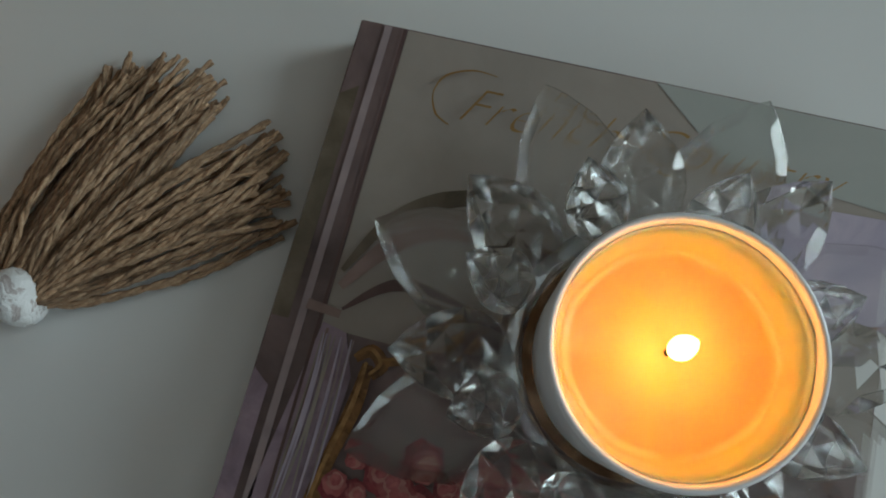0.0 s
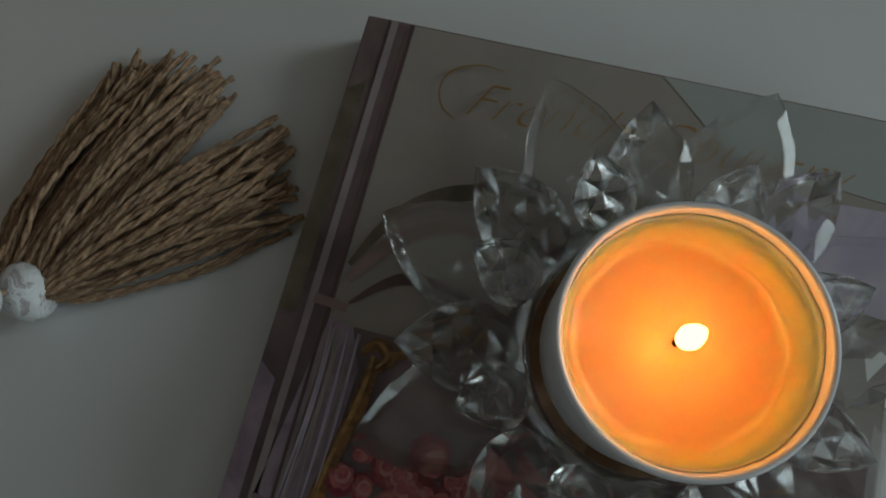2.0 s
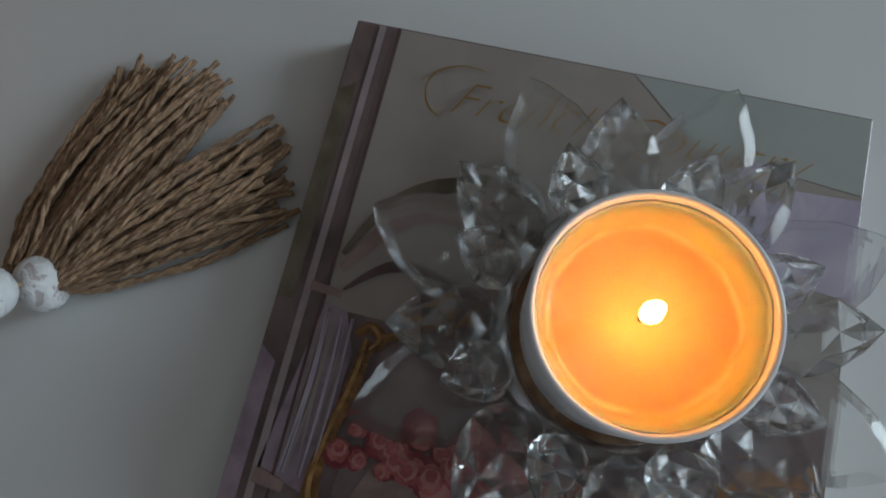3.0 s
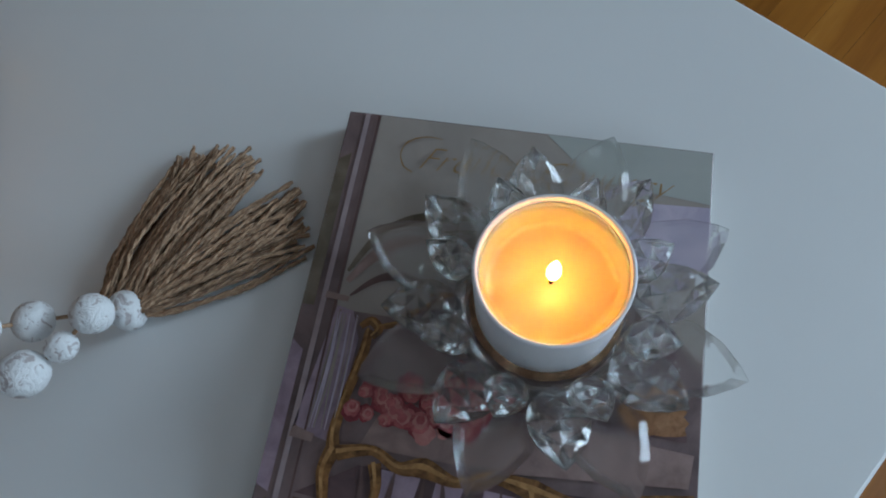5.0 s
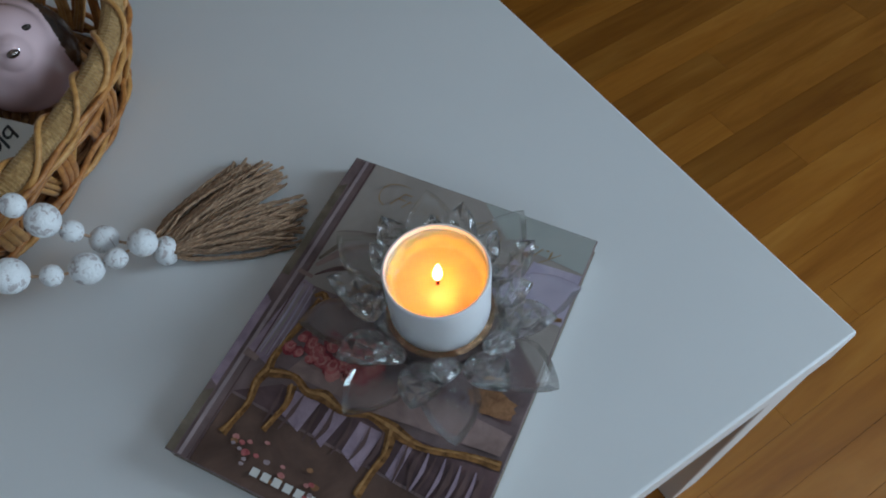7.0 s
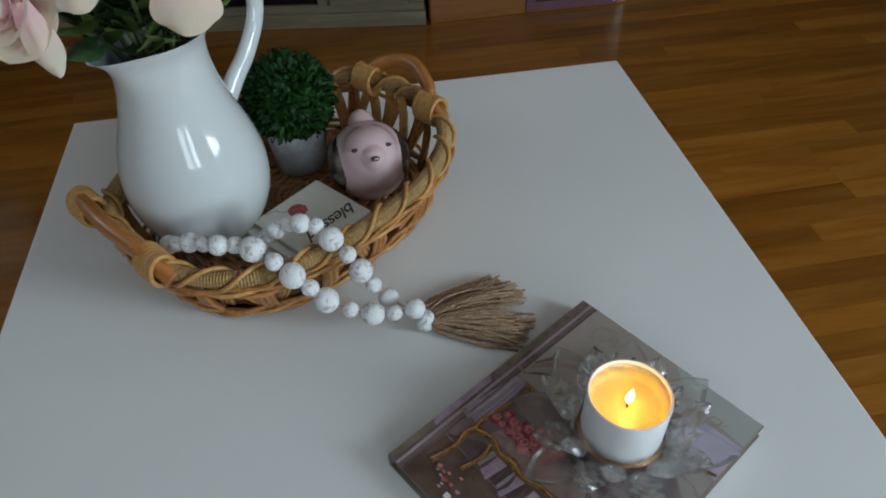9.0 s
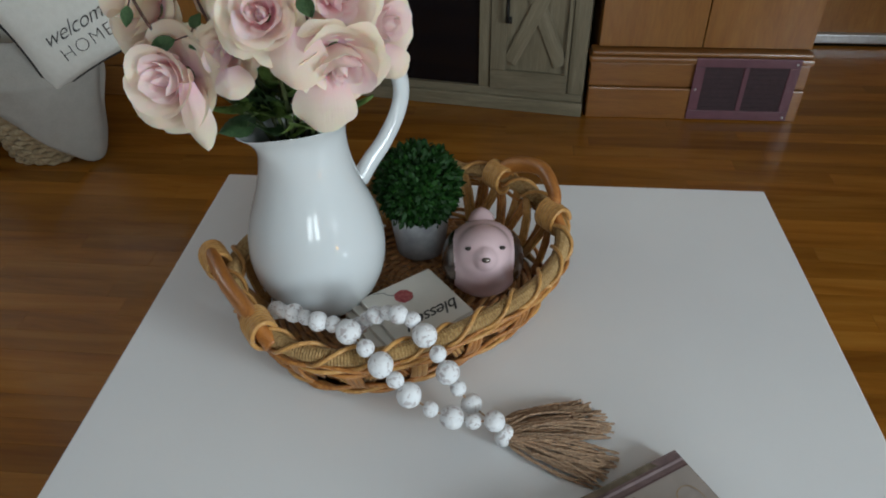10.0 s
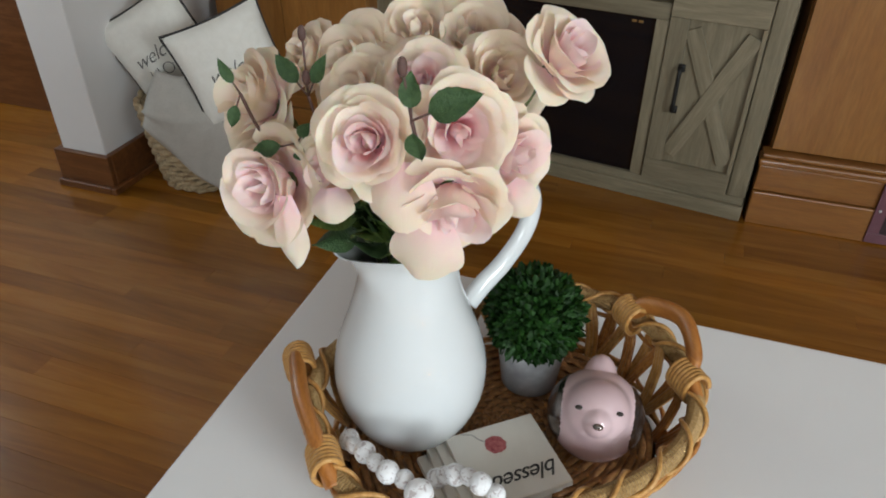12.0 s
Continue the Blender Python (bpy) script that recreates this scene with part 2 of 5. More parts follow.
PETAL_HEART = petal_material("petal_heart", (0.95, 0.50, 0.55), (0.96, 0.65, 0.68), (0.96, 0.78, 0.77))
PETAL_MID = petal_material("petal_pink", (0.95, 0.60, 0.63), (0.96, 0.76, 0.73), (0.95, 0.82, 0.71))
PETAL_OUTER = petal_material("petal_cream", (0.94, 0.63, 0.68), (0.95, 0.79, 0.70), (0.95, 0.83, 0.69))


def leaf_material(name, a, b, rough=0.55, unit=1.0):
    m = material(name, a, rough, spec=0.3)
    geo = node(m, "ShaderNodeNewGeometry")
    v = coords(m)
    n = noise_out(m, v, unit * 6, 4)
    colour = ramp(m, n, [(0.3, a), (0.7, b)])
    tone = ramp(m, geo.outputs["Random Per Island"], [(0, (0.6, 0.65, 0.6)), (1, (1.25, 1.2, 1.1))])
    paint(m, blend(m, 1.0, colour, tone, "MULTIPLY"))
    relief(m, noise_out(m, v, unit * 20, 2), 0.3, 0.02 / unit)
    return m


LEAF = leaf_material("rose_leaf", (0.026, 0.062, 0.026), (0.05, 0.10, 0.042))
FRESH_LEAF = leaf_material("fresh_leaf", (0.075, 0.14, 0.035), (0.14, 0.22, 0.065))
BOXWOOD = leaf_material("boxwood_leaf", (0.003, 0.025, 0.002), (0.008, 0.054, 0.004), 0.6, 20.0)
STEM_GREEN = mottled("stem_green", (0.06, 0.085, 0.03), (0.10, 0.12, 0.045), 0.6, 120)
BUD_BROWN = mottled("bud_brown", (0.07, 0.035, 0.03), (0.12, 0.06, 0.05), 0.7, 200)


def print_material(name, a, b, scale=60.0):
    """A tone of the printed jacket, under its gloss."""
    a, b = (tuple(c * k for c, k in zip(t, (1.06, 0.88, 0.85))) for t in (a, b))
    m = material(name, a, 0.25, spec=0.4, coat=0.1)
    v = coords(m)
    paint(m, ramp(m, noise_out(m, v, scale, 5, 0.6, 0.5), [(0.3, a), (0.7, b)]))
    return m


PRINT = {
    "wall": print_material("jacket_wall", (0.095, 0.08, 0.085), (0.24, 0.20, 0.205), 22),
    "greige": print_material("jacket_greige", (0.29, 0.305, 0.285), (0.36, 0.375, 0.35), 20),
    "green": print_material("jacket_sage", (0.34, 0.43, 0.42), (0.39, 0.48, 0.47), 20),
    "lilac": print_material("jacket_lilac", (0.22, 0.19, 0.255), (0.38, 0.34, 0.43), 60),
    "blue": print_material("jacket_blue", (0.36, 0.38, 0.52), (0.52, 0.54, 0.66), 45),
    "mauve": print_material("jacket_mauve", (0.06, 0.042, 0.048), (0.14, 0.10, 0.108), 30),
    "floor": print_material("jacket_floor", (0.06, 0.04, 0.032), (0.14, 0.10, 0.08), 25),
    "olive": print_material("jacket_olive", (0.09, 0.085, 0.06), (0.20, 0.19, 0.15), 40),
    "dark": print_material("jacket_shade", (0.085, 0.060, 0.060), (0.15, 0.11, 0.11), 30),
    "gilt": print_material("jacket_gilt", (0.16, 0.085, 0.025), (0.50, 0.33, 0.13), 130),
    "gold": print_material("jacket_gold", (0.05, 0.024, 0.008), (0.33, 0.19, 0.065), 150),
    "cream": print_material("jacket_cream", (0.19, 0.15, 0.14), (0.31, 0.26, 0.25), 50),
    "rose": print_material("jacket_rose", (0.24, 0.045, 0.06), (0.50, 0.19, 0.19), 220),
    "wine": print_material("jacket_wine", (0.13, 0.018, 0.03), (0.30, 0.06, 0.08), 260),
    "blush": print_material("jacket_blush", (0.40, 0.17, 0.165), (0.52, 0.30, 0.28), 200),
    "fur": print_material("jacket_fur", (0.16, 0.085, 0.04), (0.34, 0.21, 0.11), 160),
    "edge": print_material("jacket_edge", (0.28, 0.26, 0.29), (0.38, 0.36, 0.38), 60),
    "foil": material("gold_foil", (0.34, 0.20, 0.075), 0.35, metal=0.5),
    "white": material("white_print", (0.68, 0.66, 0.63), 0.4),
}


# ---- builders ----
def part(name, bm, mat, parent=None, label="", smooth=True, m=None):
    me = bpy.data.meshes.new(name)
    bm.to_mesh(me)
    bm.free()
    for one in mat if isinstance(mat, (list, tuple)) else [mat]:
        me.materials.append(one)
    if smooth:
        me.polygons.foreach_set("use_smooth", [True] * len(me.polygons))
    return place(name, me, parent, label, m)


def place(name, me, parent=None, label="", m=None):
    ob = new(name, me)
    ob.parent = parent
    if m is not None:
        ob.matrix_basis = m
    if label:
        tagged(ob, label)
    return ob


def thing(name, m, label, category, group="", kind=""):
    ob = new(name)
    ob.empty_display_size = 0.02
    ob.matrix_basis = m
    return tagged(ob, label, category, group, kind)


def box(bm, x0, x1, y0, y1, z0, z1, bevel=0.0):
    made = bmesh.ops.create_cube(bm, size=1, matrix=Matrix.LocRotScale(((x0 + x1) / 2, (y0 + y1) / 2, (z0 + z1) / 2), None, (x1 - x0, y1 - y0, z1 - z0)))
    if bevel:
        edges = list({e for v in made["verts"] for e in v.link_edges})
        bmesh.ops.bevel(bm, geom=edges, offset=bevel, segments=2, profile=0.5, affect="EDGES")
    return bm


def box_part(name, dims, mat, parent, bevel=0.002, label="", m=None):
    return part(name, box(bmesh.new(), *dims, bevel), mat, parent, label, False, m)


def tube(bm, pts, r, n=8, closed=False, radii=None, squash=1.0, mi=0):
    """A round rod along a line of points; squash flattens it across its own plane."""
    pts = [Vector(p) for p in pts]
    count, rings, side = len(pts), [], None
    for i, p in enumerate(pts):
        a = pts[(i - 1) % count] if closed or i else pts[0]
        b = pts[(i + 1) % count] if closed or i < count - 1 else pts[-1]
        d = (b - a).normalized()
        if side is None:
            side = d.cross(Vector((0, 0, 1)))
            if side.length < 0.05:
                side = d.cross(Vector((1, 0, 0)))
        side = (side - d * side.dot(d)).normalized()
        up = side.cross(d)
        rr = radii[i] if radii else r
        rings.append([bm.verts.new(p + rr * (math.cos(2 * math.pi * k / n) * side + squash * math.sin(2 * math.pi * k / n) * up)) for k in range(n)])
    for i in range(count if closed else count - 1):
        a, b = rings[i], rings[(i + 1) % count]
        for k in range(n):
            f = bm.faces.new((a[k], a[(k + 1) % n], b[(k + 1) % n], b[k]))
            f.material_index = mi
    if not closed:
        bm.faces.new(rings[0][::-1]).material_index = mi
        bm.faces.new(rings[-1]).material_index = mi
    return bm


def lathe(bm, profile, n=48, mi=0):
    rings = []
    for r, z in profile:
        if r < 1e-6:
            rings.append([bm.verts.new((0, 0, z))])
        else:
            rings.append([bm.verts.new((r * math.cos(2 * math.pi * k / n), r * math.sin(2 * math.pi * k / n), z)) for k in range(n)])
    for a, b in zip(rings, rings[1:]):
        for k in range(n):
            j = (k + 1) % n
            vs = [a[0] if len(a) == 1 else a[k]] + ([] if len(a) == 1 else [a[j]]) + ([b[0]] if len(b) == 1 else [b[j], b[k]])
            bm.faces.new(vs).material_index = mi
    return bm


def smooth_line(pts, steps=8, closed=False):
    """Catmull-Rom through points."""
    pts = [Vector(p) for p in pts]
    n, out = len(pts), []
    for i in range(n if closed else n - 1):
        if closed:
            p0, p1, p2, p3 = (pts[(i + k) % n] for k in (-1, 0, 1, 2))
        else:
            p0, p1, p2, p3 = pts[max(i - 1, 0)], pts[i], pts[i + 1], pts[min(i + 2, n - 1)]
        for s in range(steps):
            t = s / steps
            out.append(0.5 * (2 * p1 + (p2 - p0) * t + (2 * p0 - 5 * p1 + 4 * p2 - p3) * t * t + (3 * p1 - p0 - 3 * p2 + p3) * t ** 3))
    if not closed:
        out.append(pts[-1])
    return out


def lettering(name, words, size, mat, parent, m, shear=0.0, label="", spacing=1.0, thick=0.0):
    cu = bpy.data.curves.new(name, "FONT")
    cu.body, cu.size, cu.shear, cu.space_character, cu.align_x = words, size, shear, spacing, "LEFT"
    cu.offset, cu.resolution_u = thick, 6
    tmp = bpy.data.objects.new(name, cu)
    scene.collection.objects.link(tmp)
    me = bpy.data.meshes.new_from_object(tmp.evaluated_get(bpy.context.evaluated_depsgraph_get()))
    bpy.data.objects.remove(tmp)
    me.materials.clear()
    me.materials.append(mat)
    return place(name, me, parent, label, m)


def flat_shape(bm, pts, z):
    bm.faces.new([bm.verts.new((x, y, z)) for x, y in pts])
    return bm


def flat_ribbon(bm, pts, widths, z, steps=6):
    line = smooth_line([(x, y, 0) for x, y in pts], steps)
    count, left, right = len(line), [], []
    for i, p in enumerate(line):
        d = (line[min(i + 1, count - 1)] - line[max(i - 1, 0)]).normalized()
        w = np.interp(i / (count - 1), np.linspace(0, 1, len(widths)), widths) / 2
        nrm = Vector((-d.y, d.x, 0)) * w
        left.append(bm.verts.new((p.x + nrm.x, p.y + nrm.y, z)))
        right.append(bm.verts.new((p.x - nrm.x, p.y - nrm.y, z)))
    for i in range(count - 1):
        bm.faces.new((right[i], right[i + 1], left[i + 1], left[i]))
    return bm


def flat_blob(bm, x, y, r, z, seed, n=14, squash=1.0):
    rnd = random.Random(seed)
    flat_shape(bm, [(x + r * (0.85 + 0.3 * rnd.random()) * math.cos(2 * math.pi * k / n), y + squash * r * (0.85 + 0.3 * rnd.random()) * math.sin(2 * math.pi * k / n)) for k in range(n)], z)
    return bm


def structure(name, bm, mat, label, category, smooth=False):
    return tagged(part(name, bm, mat, None, "", smooth), label, category, kind="structure")


# ---- the room ----
X0, X1, Y0, Y1, HIGH = ROOM
structure("ceiling", box(bmesh.new(), X0 - 0.1, X1 + 0.1, Y0 - 0.1, Y1 + 0.1, HIGH, HIGH + 0.1), CEILING_PAINT, "plain white painted ceiling of the room", "ceiling")
east = bmesh.new()
for y0, y1, z0, z1 in ((Y0, EAST[0], 0, HIGH), (EAST[1], Y1, 0, HIGH), (EAST[0], EAST[1], 0, EAST[2]), (EAST[0], EAST[1], EAST[3], HIGH)):
    box(east, X1, X1 + 0.12, y0, y1, z0, z1)
structure("wall_east", east, ROOM_PAINT, "plain taupe painted wall with a window opening", "wall")
window = thing("window_3", pose(X1, 0, 0), "white wooden window letting in daylight", "window", kind="structure")
for name, y0, y1, z0, z1 in (("window_frame", EAST[0], EAST[0] + 0.05, EAST[2], EAST[3]), ("window_frame", EAST[1] - 0.05, EAST[1], EAST[2], EAST[3]), ("window_frame", EAST[0] + 0.05, EAST[1] - 0.05, EAST[3] - 0.05, EAST[3]), ("window_sill", EAST[0] + 0.05, EAST[1] - 0.05, EAST[2], EAST[2] + 0.05)):
    box_part(name, (-0.02, 0.02, y0, y1, z0, z1), WHITE_LACQUER, window, 0.003)
west = bmesh.new()
for y0, y1, z0, z1 in ((Y0, WEST[0], 0, HIGH), (WEST[1], Y1, 0, HIGH), (WEST[0], WEST[1], 0, WEST[2]), (WEST[0], WEST[1], WEST[3], HIGH)):
    box(west, X0 - 0.12, X0, y0, y1, z0, z1)
structure("wall_west", west, ROOM_PAINT, "plain taupe painted wall with a window opening", "wall")
window = thing("window_2", pose(X0, 0, 0), "white wooden window letting in daylight", "window", kind="structure")
for name, y0, y1, z0, z1 in (("window_frame", WEST[0], WEST[0] + 0.05, WEST[2], WEST[3]), ("window_frame", WEST[1] - 0.05, WEST[1], WEST[2], WEST[3]), ("window_frame", WEST[0] + 0.05, WEST[1] - 0.05, WEST[3] - 0.05, WEST[3]), ("window_sill", WEST[0] + 0.05, WEST[1] - 0.05, WEST[2], WEST[2] + 0.05)):
    box_part(name, (-0.02, 0.02, y0, y1, z0, z1), WHITE_LACQUER, window, 0.003)
structure("wall_north", box(bmesh.new(), X0, X1, Y1, Y1 + 0.1, 0, HIGH), BIRCH, "honey-coloured wood panelled wall behind the cabinets", "wall")
south = bmesh.new()
wx0, wx1, wz0, wz1 = WINDOW
for dims in ((X0, wx0, 0, HIGH), (wx1, X1, 0, HIGH), (wx0, wx1, 0, wz0), (wx0, wx1, wz1, HIGH)):
    box(south, dims[0], dims[1], Y0 - 0.12, Y0, dims[2], dims[3])
structure("wall_south", south, ROOM_PAINT, "plain taupe painted wall with a window opening", "wall")
window = thing("window_1", pose(0, Y0, 0), "white wooden double window letting in daylight", "window", kind="structure")
for name, dims in (("window_frame", (wx0, wx0 + 0.05, wz0, wz1)), ("window_frame", (wx1 - 0.05, wx1, wz0, wz1)), ("window_frame", (wx0 + 0.05, wx1 - 0.05, wz1 - 0.05, wz1)), ("mullion", (0.035, 0.265, wz0 + 0.05, wz1 - 0.05)), ("window_sill", (wx0 + 0.05, wx1 - 0.05, wz0, wz0 + 0.05))):
    box_part(name, (dims[0], dims[1], -0.02, 0.02, dims[2], dims[3]), WHITE_LACQUER, window, 0.003)
structure("threshold", box(bmesh.new(), 0.58, 1.9, Y1 - 0.03, Y1 - 0.002, 0.012, 0.045, 0.003), ALUMINIUM, "grey metal strip along the foot of the wood wall", "threshold")

# wall end beside the pillow basket
structure("wall_stub", box(bmesh.new(), -2.135, -1.977, 1.505, Y1, 0, HIGH, 0.004), WALL_PAINT, "grey-white painted end of a partition wall", "wall")
trim = thing("baseboard", pose(0, 0, 0), "dark-stained wooden baseboard round the partition wall's end", "baseboard", kind="structure")
box_part("board", (-2.154, -1.958, 1.486, 1.5045, 0, 0.117), DARK_TRIM, trim, 0.003)
box_part("board", (-1.9765, -1.958, 1.505, Y1, 0, 0.117), DARK_TRIM, trim, 0.003)
box_part("board", (-2.154, -2.1355, 1.505, Y1, 0, 0.117), DARK_TRIM, trim, 0.003)
box_part("shoe_moulding", (-1.9575, -1.941, 1.469, Y1, 0, 0.022), DARK_TRIM, trim, 0.004)
box_part("shoe_moulding", (-2.154, -1.9578, 1.469, 1.4855, 0, 0.022), DARK_TRIM, trim, 0.004)
structure("wall_panel", box(bmesh.new(), X0, -2.157, 1.90, 1.98, 0, HIGH, 0.003), DARK_TRIM, "dark honey wood panel beyond the partition wall", "panel")


def built_in(x0, x1, y, seams, knobs, depth, label):
    """A built-in cupboard: stepped plinth, ledge and slab doors to the ceiling."""
    cab = thing("built_in_cabinet", pose(0, y, 0), label, "cabinet")
    box_part("body", (x0 + 0.02, x1 - 0.004, 0.062, depth, 0.0, 2.3), BIRCH, cab, 0.002)
    box_part("plinth_board", (x0, x1, 0.0, 0.06, 0.0, 0.103), BIRCH_TRIM, cab, 0.004)
    box_part("plinth_board", (x0, x1, 0.006, 0.06, 0.106, 0.182), BIRCH_TRIM, cab, 0.003)
    box_part("ledge", (x0 - 0.006, x1 + 0.004, -0.006, 0.06, 0.184, 0.204), BIRCH_TRIM, cab, 0.006)
    box_part("ledge", (x0, x1, 0.004, 0.06, 0.205, 0.217), BIRCH_TRIM, cab, 0.004)
    edges = [x0 + 0.02] + list(seams) + [x1]
    for i, (a, b) in enumerate(zip(edges, edges[1:])):
        door = box_part("door", (a + 0.0015, b - 0.0015, 0.034, 0.06, 0.222, 2.28), BIRCH, cab, 0.002)
        for kx in knobs:
            if a < kx < b:
                bm = bmesh.new()
                tube(bm, smooth_line([(kx, 0.034, 0.54), (kx, 0.012, 0.552), (kx, 0.008, 0.60), (kx, 0.012, 0.648), (kx, 0.034, 0.66)], 5), 0.005, 8)
                part("handle", bm, BLACK_METAL, door, "black bow handle")
    return cab


built_in(-0.150, 0.498, 1.955, (0.178,), (0.146, 0.212), 0.6, "honey-coloured wood built-in cupboard with a stepped plinth")
built_in(-1.93, -1.36, 2.03, (-1.66,), (), 0.55, "honey-coloured wood built-in cupboard behind the pillow basket")

vent = thing("air_vent", pose(0.160, 1.948, 0.006), "plum-painted metal floor vent with two dark grilles in the plinth", "vent")
bm = bmesh.new()
for d in ((0, 0.305, 0.0, 0.03), (0, 0.305, 0.172, 0.2), (0, 0.03, 0.0305, 0.1715), (0.275, 0.305, 0.0305, 0.1715), (0.145, 0.160, 0.0305, 0.1715)):
    box(bm, d[0], d[1], 0, 0.006, d[2], d[3], 0.0015)
part("frame", bm, VENT_PAINT, vent, "", False)
for a, b in ((0.03, 0.145), (0.160, 0.275)):
    g = box_part("grille", (a, b, 0.0035, 0.006, 0.0305, 0.1715), VENT_DARK, vent, 0.0)
    for k in range(9):
        box_part("louvre", (a + 0.002, b - 0.002, 0.0022, 0.0033, 0.036 + k * 0.0152, 0.0425 + k * 0.0152), VENT_DARK, g, 0.0)
for sx, sz in ((0.012, 0.1), (0.293, 0.185), (0.293, 0.012)):
    bm = bmesh.new()
    bmesh.ops.create_uvsphere(bm, u_segments=8, v_segments=6, radius=0.004, matrix=Matrix.Translation((sx, 0.0, sz)))
    part("screw", bm, ALUMINIUM, vent)

# ---- media console ----
tv = thing("media_console", Matrix.Translation((-0.163, 1.962, 0)) @ pose(0, 0, 0, 0, 0, -9), "greyish oak farmhouse media console with a black glass centre", "media console")
W = 1.33  # it runs to -x
box_part("plinth", (-W, 0.0, -0.012, 0.36, 0.0, 0.045), GREY_OAK_FLAT, tv, 0.003)
box_part("bottom_rail", (-W + 0.004, -0.004, 0.0, 0.35, 0.0455, 0.070), GREY_OAK_FLAT, tv, 0.002)
box_part("end_post", (-0.052, -0.002, 0.0, 0.35, 0.0705, 0.72), GREY_OAK, tv, 0.003)
box_part("end_post", (-W + 0.002, -W + 0.052, 0.0, 0.35, 0.0705, 0.72), GREY_OAK, tv, 0.003)
box_part("stile", (-0.335, -0.300, 0.0, 0.03, 0.0705, 0.53), GREY_OAK, tv, 0.002)
box_part("stile", (-0.850, -0.815, 0.0, 0.03, 0.0705, 0.53), GREY_OAK, tv, 0.002)
box_part("shelf_rail", (-0.850, -0.300, 0.0, 0.35, 0.5305, 0.575), GREY_OAK_FLAT, tv, 0.002)
box_part("back_panel", (-W + 0.054, -0.054, 0.33, 0.349, 0.0705, 0.72), CAVITY_SHADE, tv, 0.0)
box_part("tabletop", (-W - 0.012, 0.012, -0.015, 0.36, 0.7205, 0.75), GREY_OAK_FLAT, tv, 0.003)
glass = box_part("glass_front", (-0.8145, -0.3355, 0.010, 0.02, 0.0715, 0.5295), BLACK_GLASS, tv, 0.001, "black glass fireplace screen")
for k in range(2):
    box_part("screen_mark", (-0.40 + 0.018 * k, -0.388 + 0.018 * k, 0.0085, 0.0098, 0.512, 0.518), PRINT["foil"], glass, 0.0)


def barn_door(x0, x1):
    door = box_part("door", (x0, x1, 0.004, 0.022, 0.072, 0.715), GREY_OAK, tv, 0.001)
    box_part("rail", (x0, x1, -0.010, 0.0035, 0.072, 0.135), GREY_OAK_FLAT, door, 0.002)
    box_part("rail", (x0, x1, -0.010, 0.0035, 0.545, 0.615), GREY_OAK_FLAT, door, 0.002)
    box_part("stile", (x0, x0 + 0.05, -0.010, 0.0035, 0.1355, 0.5445), GREY_OAK, door, 0.002)
    box_part("stile", (x1 - 0.012, x1, -0.010, 0.0035, 0.1355, 0.5445), GREY_OAK, door, 0.002)
    cx, cz, h, w = (x0 + 0.05 + x1 - 0.012) / 2, 0.34, 0.41, x1 - x0 - 0.062
    length, ang = math.hypot(h, w) - 0.055, math.degrees(math.atan2(h, w))
    for k, s in enumerate((1, -1)):
        box_part("cross_brace", (-length / 2, length / 2, -0.007 + 0.002 * k, 0.0034, -0.022, 0.022), GREY_OAK_FLAT, door, 0.002, m=pose(cx, 0, cz, 0, -s * ang, 0))
    return door


right_door = barn_door(-0.297, -0.054)
left_door = barn_door(-W + 0.054, -0.853)
for door, hx in ((right_door, -0.243), (left_door, -0.885)):
    bm = bmesh.new()
    tube(bm, smooth_line([(hx, -0.011, 0.30), (hx, -0.034, 0.302), (hx, -0.036, 0.355), (hx, -0.034, 0.412), (hx, -0.011, 0.414)], 5), 0.0055, 8)
    for z in (0.298, 0.416):
        box(bm, hx - 0.010, hx + 0.010, -0.0145, -0.0105, z - 0.011, z + 0.011, 0.002)
    part("handle", bm, BLACK_METAL, door, "black iron bar handle")

cream_box = thing("storage_box", tv.matrix_basis @ pose(-0.700, 0.07, 0.5755), "cream storage box on the media console's open shelf", "box")
box_part("body", (-0.135, 0.135, 0.0, 0.14, 0.0, 0.085), CREAM_CARD, cream_box, 0.003)
box_part("lid", (-0.138, 0.138, -0.003, 0.143, 0.0855, 0.108), CREAM_CARD, cream_box, 0.003)

# ---- table ----
table = thing("coffee_table", pose(-0.4325, 0.429, 0), "plain white lacquered square coffee table", "coffee table")
hw, hl = 0.4325, 0.429
box_part("tabletop", (-hw, hw, -hl, hl, TOP - 0.05, TOP), WHITE_LACQUER, table, 0.0025)
for sx in (-1, 1):
    for sy in (-1, 1):
        a, b = sorted((sx * hw * 0.995, sx * (hw - 0.05))), sorted((sy * hl * 0.995, sy * (hl - 0.05)))
        box_part("leg", (a[0], a[1], b[0], b[1], 0, TOP - 0.0505), WHITE_LACQUER, table, 0.002)

# ---- book ----
BW, BL, BT = 0.2150, 0.2735, 0.018
BOOK = Matrix.Translation((-0.4605, 0.1990, TOP)) @ pose(0, 0, 0, 0, 0, -58)
book = thing("hardcover_book", BOOK, "glossy hardcover decorating book with a pastel room on its jacket", "book")
box_part("page_block", (0.006, BW - 0.004, 0.004, BL - 0.004, 0.0028, BT - 0.0028), PAGES, book, 0.0005, "cream page edges")
box_part("back_cover", (0.0, BW, 0.0, BL, 0.0, 0.0025), PRINT["olive"], book, 0.0008)
front = box_part("front_cover", (0.0, BW, 0.0, BL, BT - 0.0025, BT), PRINT["wall"], book, 0.0008, "glossy printed front cover")
bm = bmesh.new()
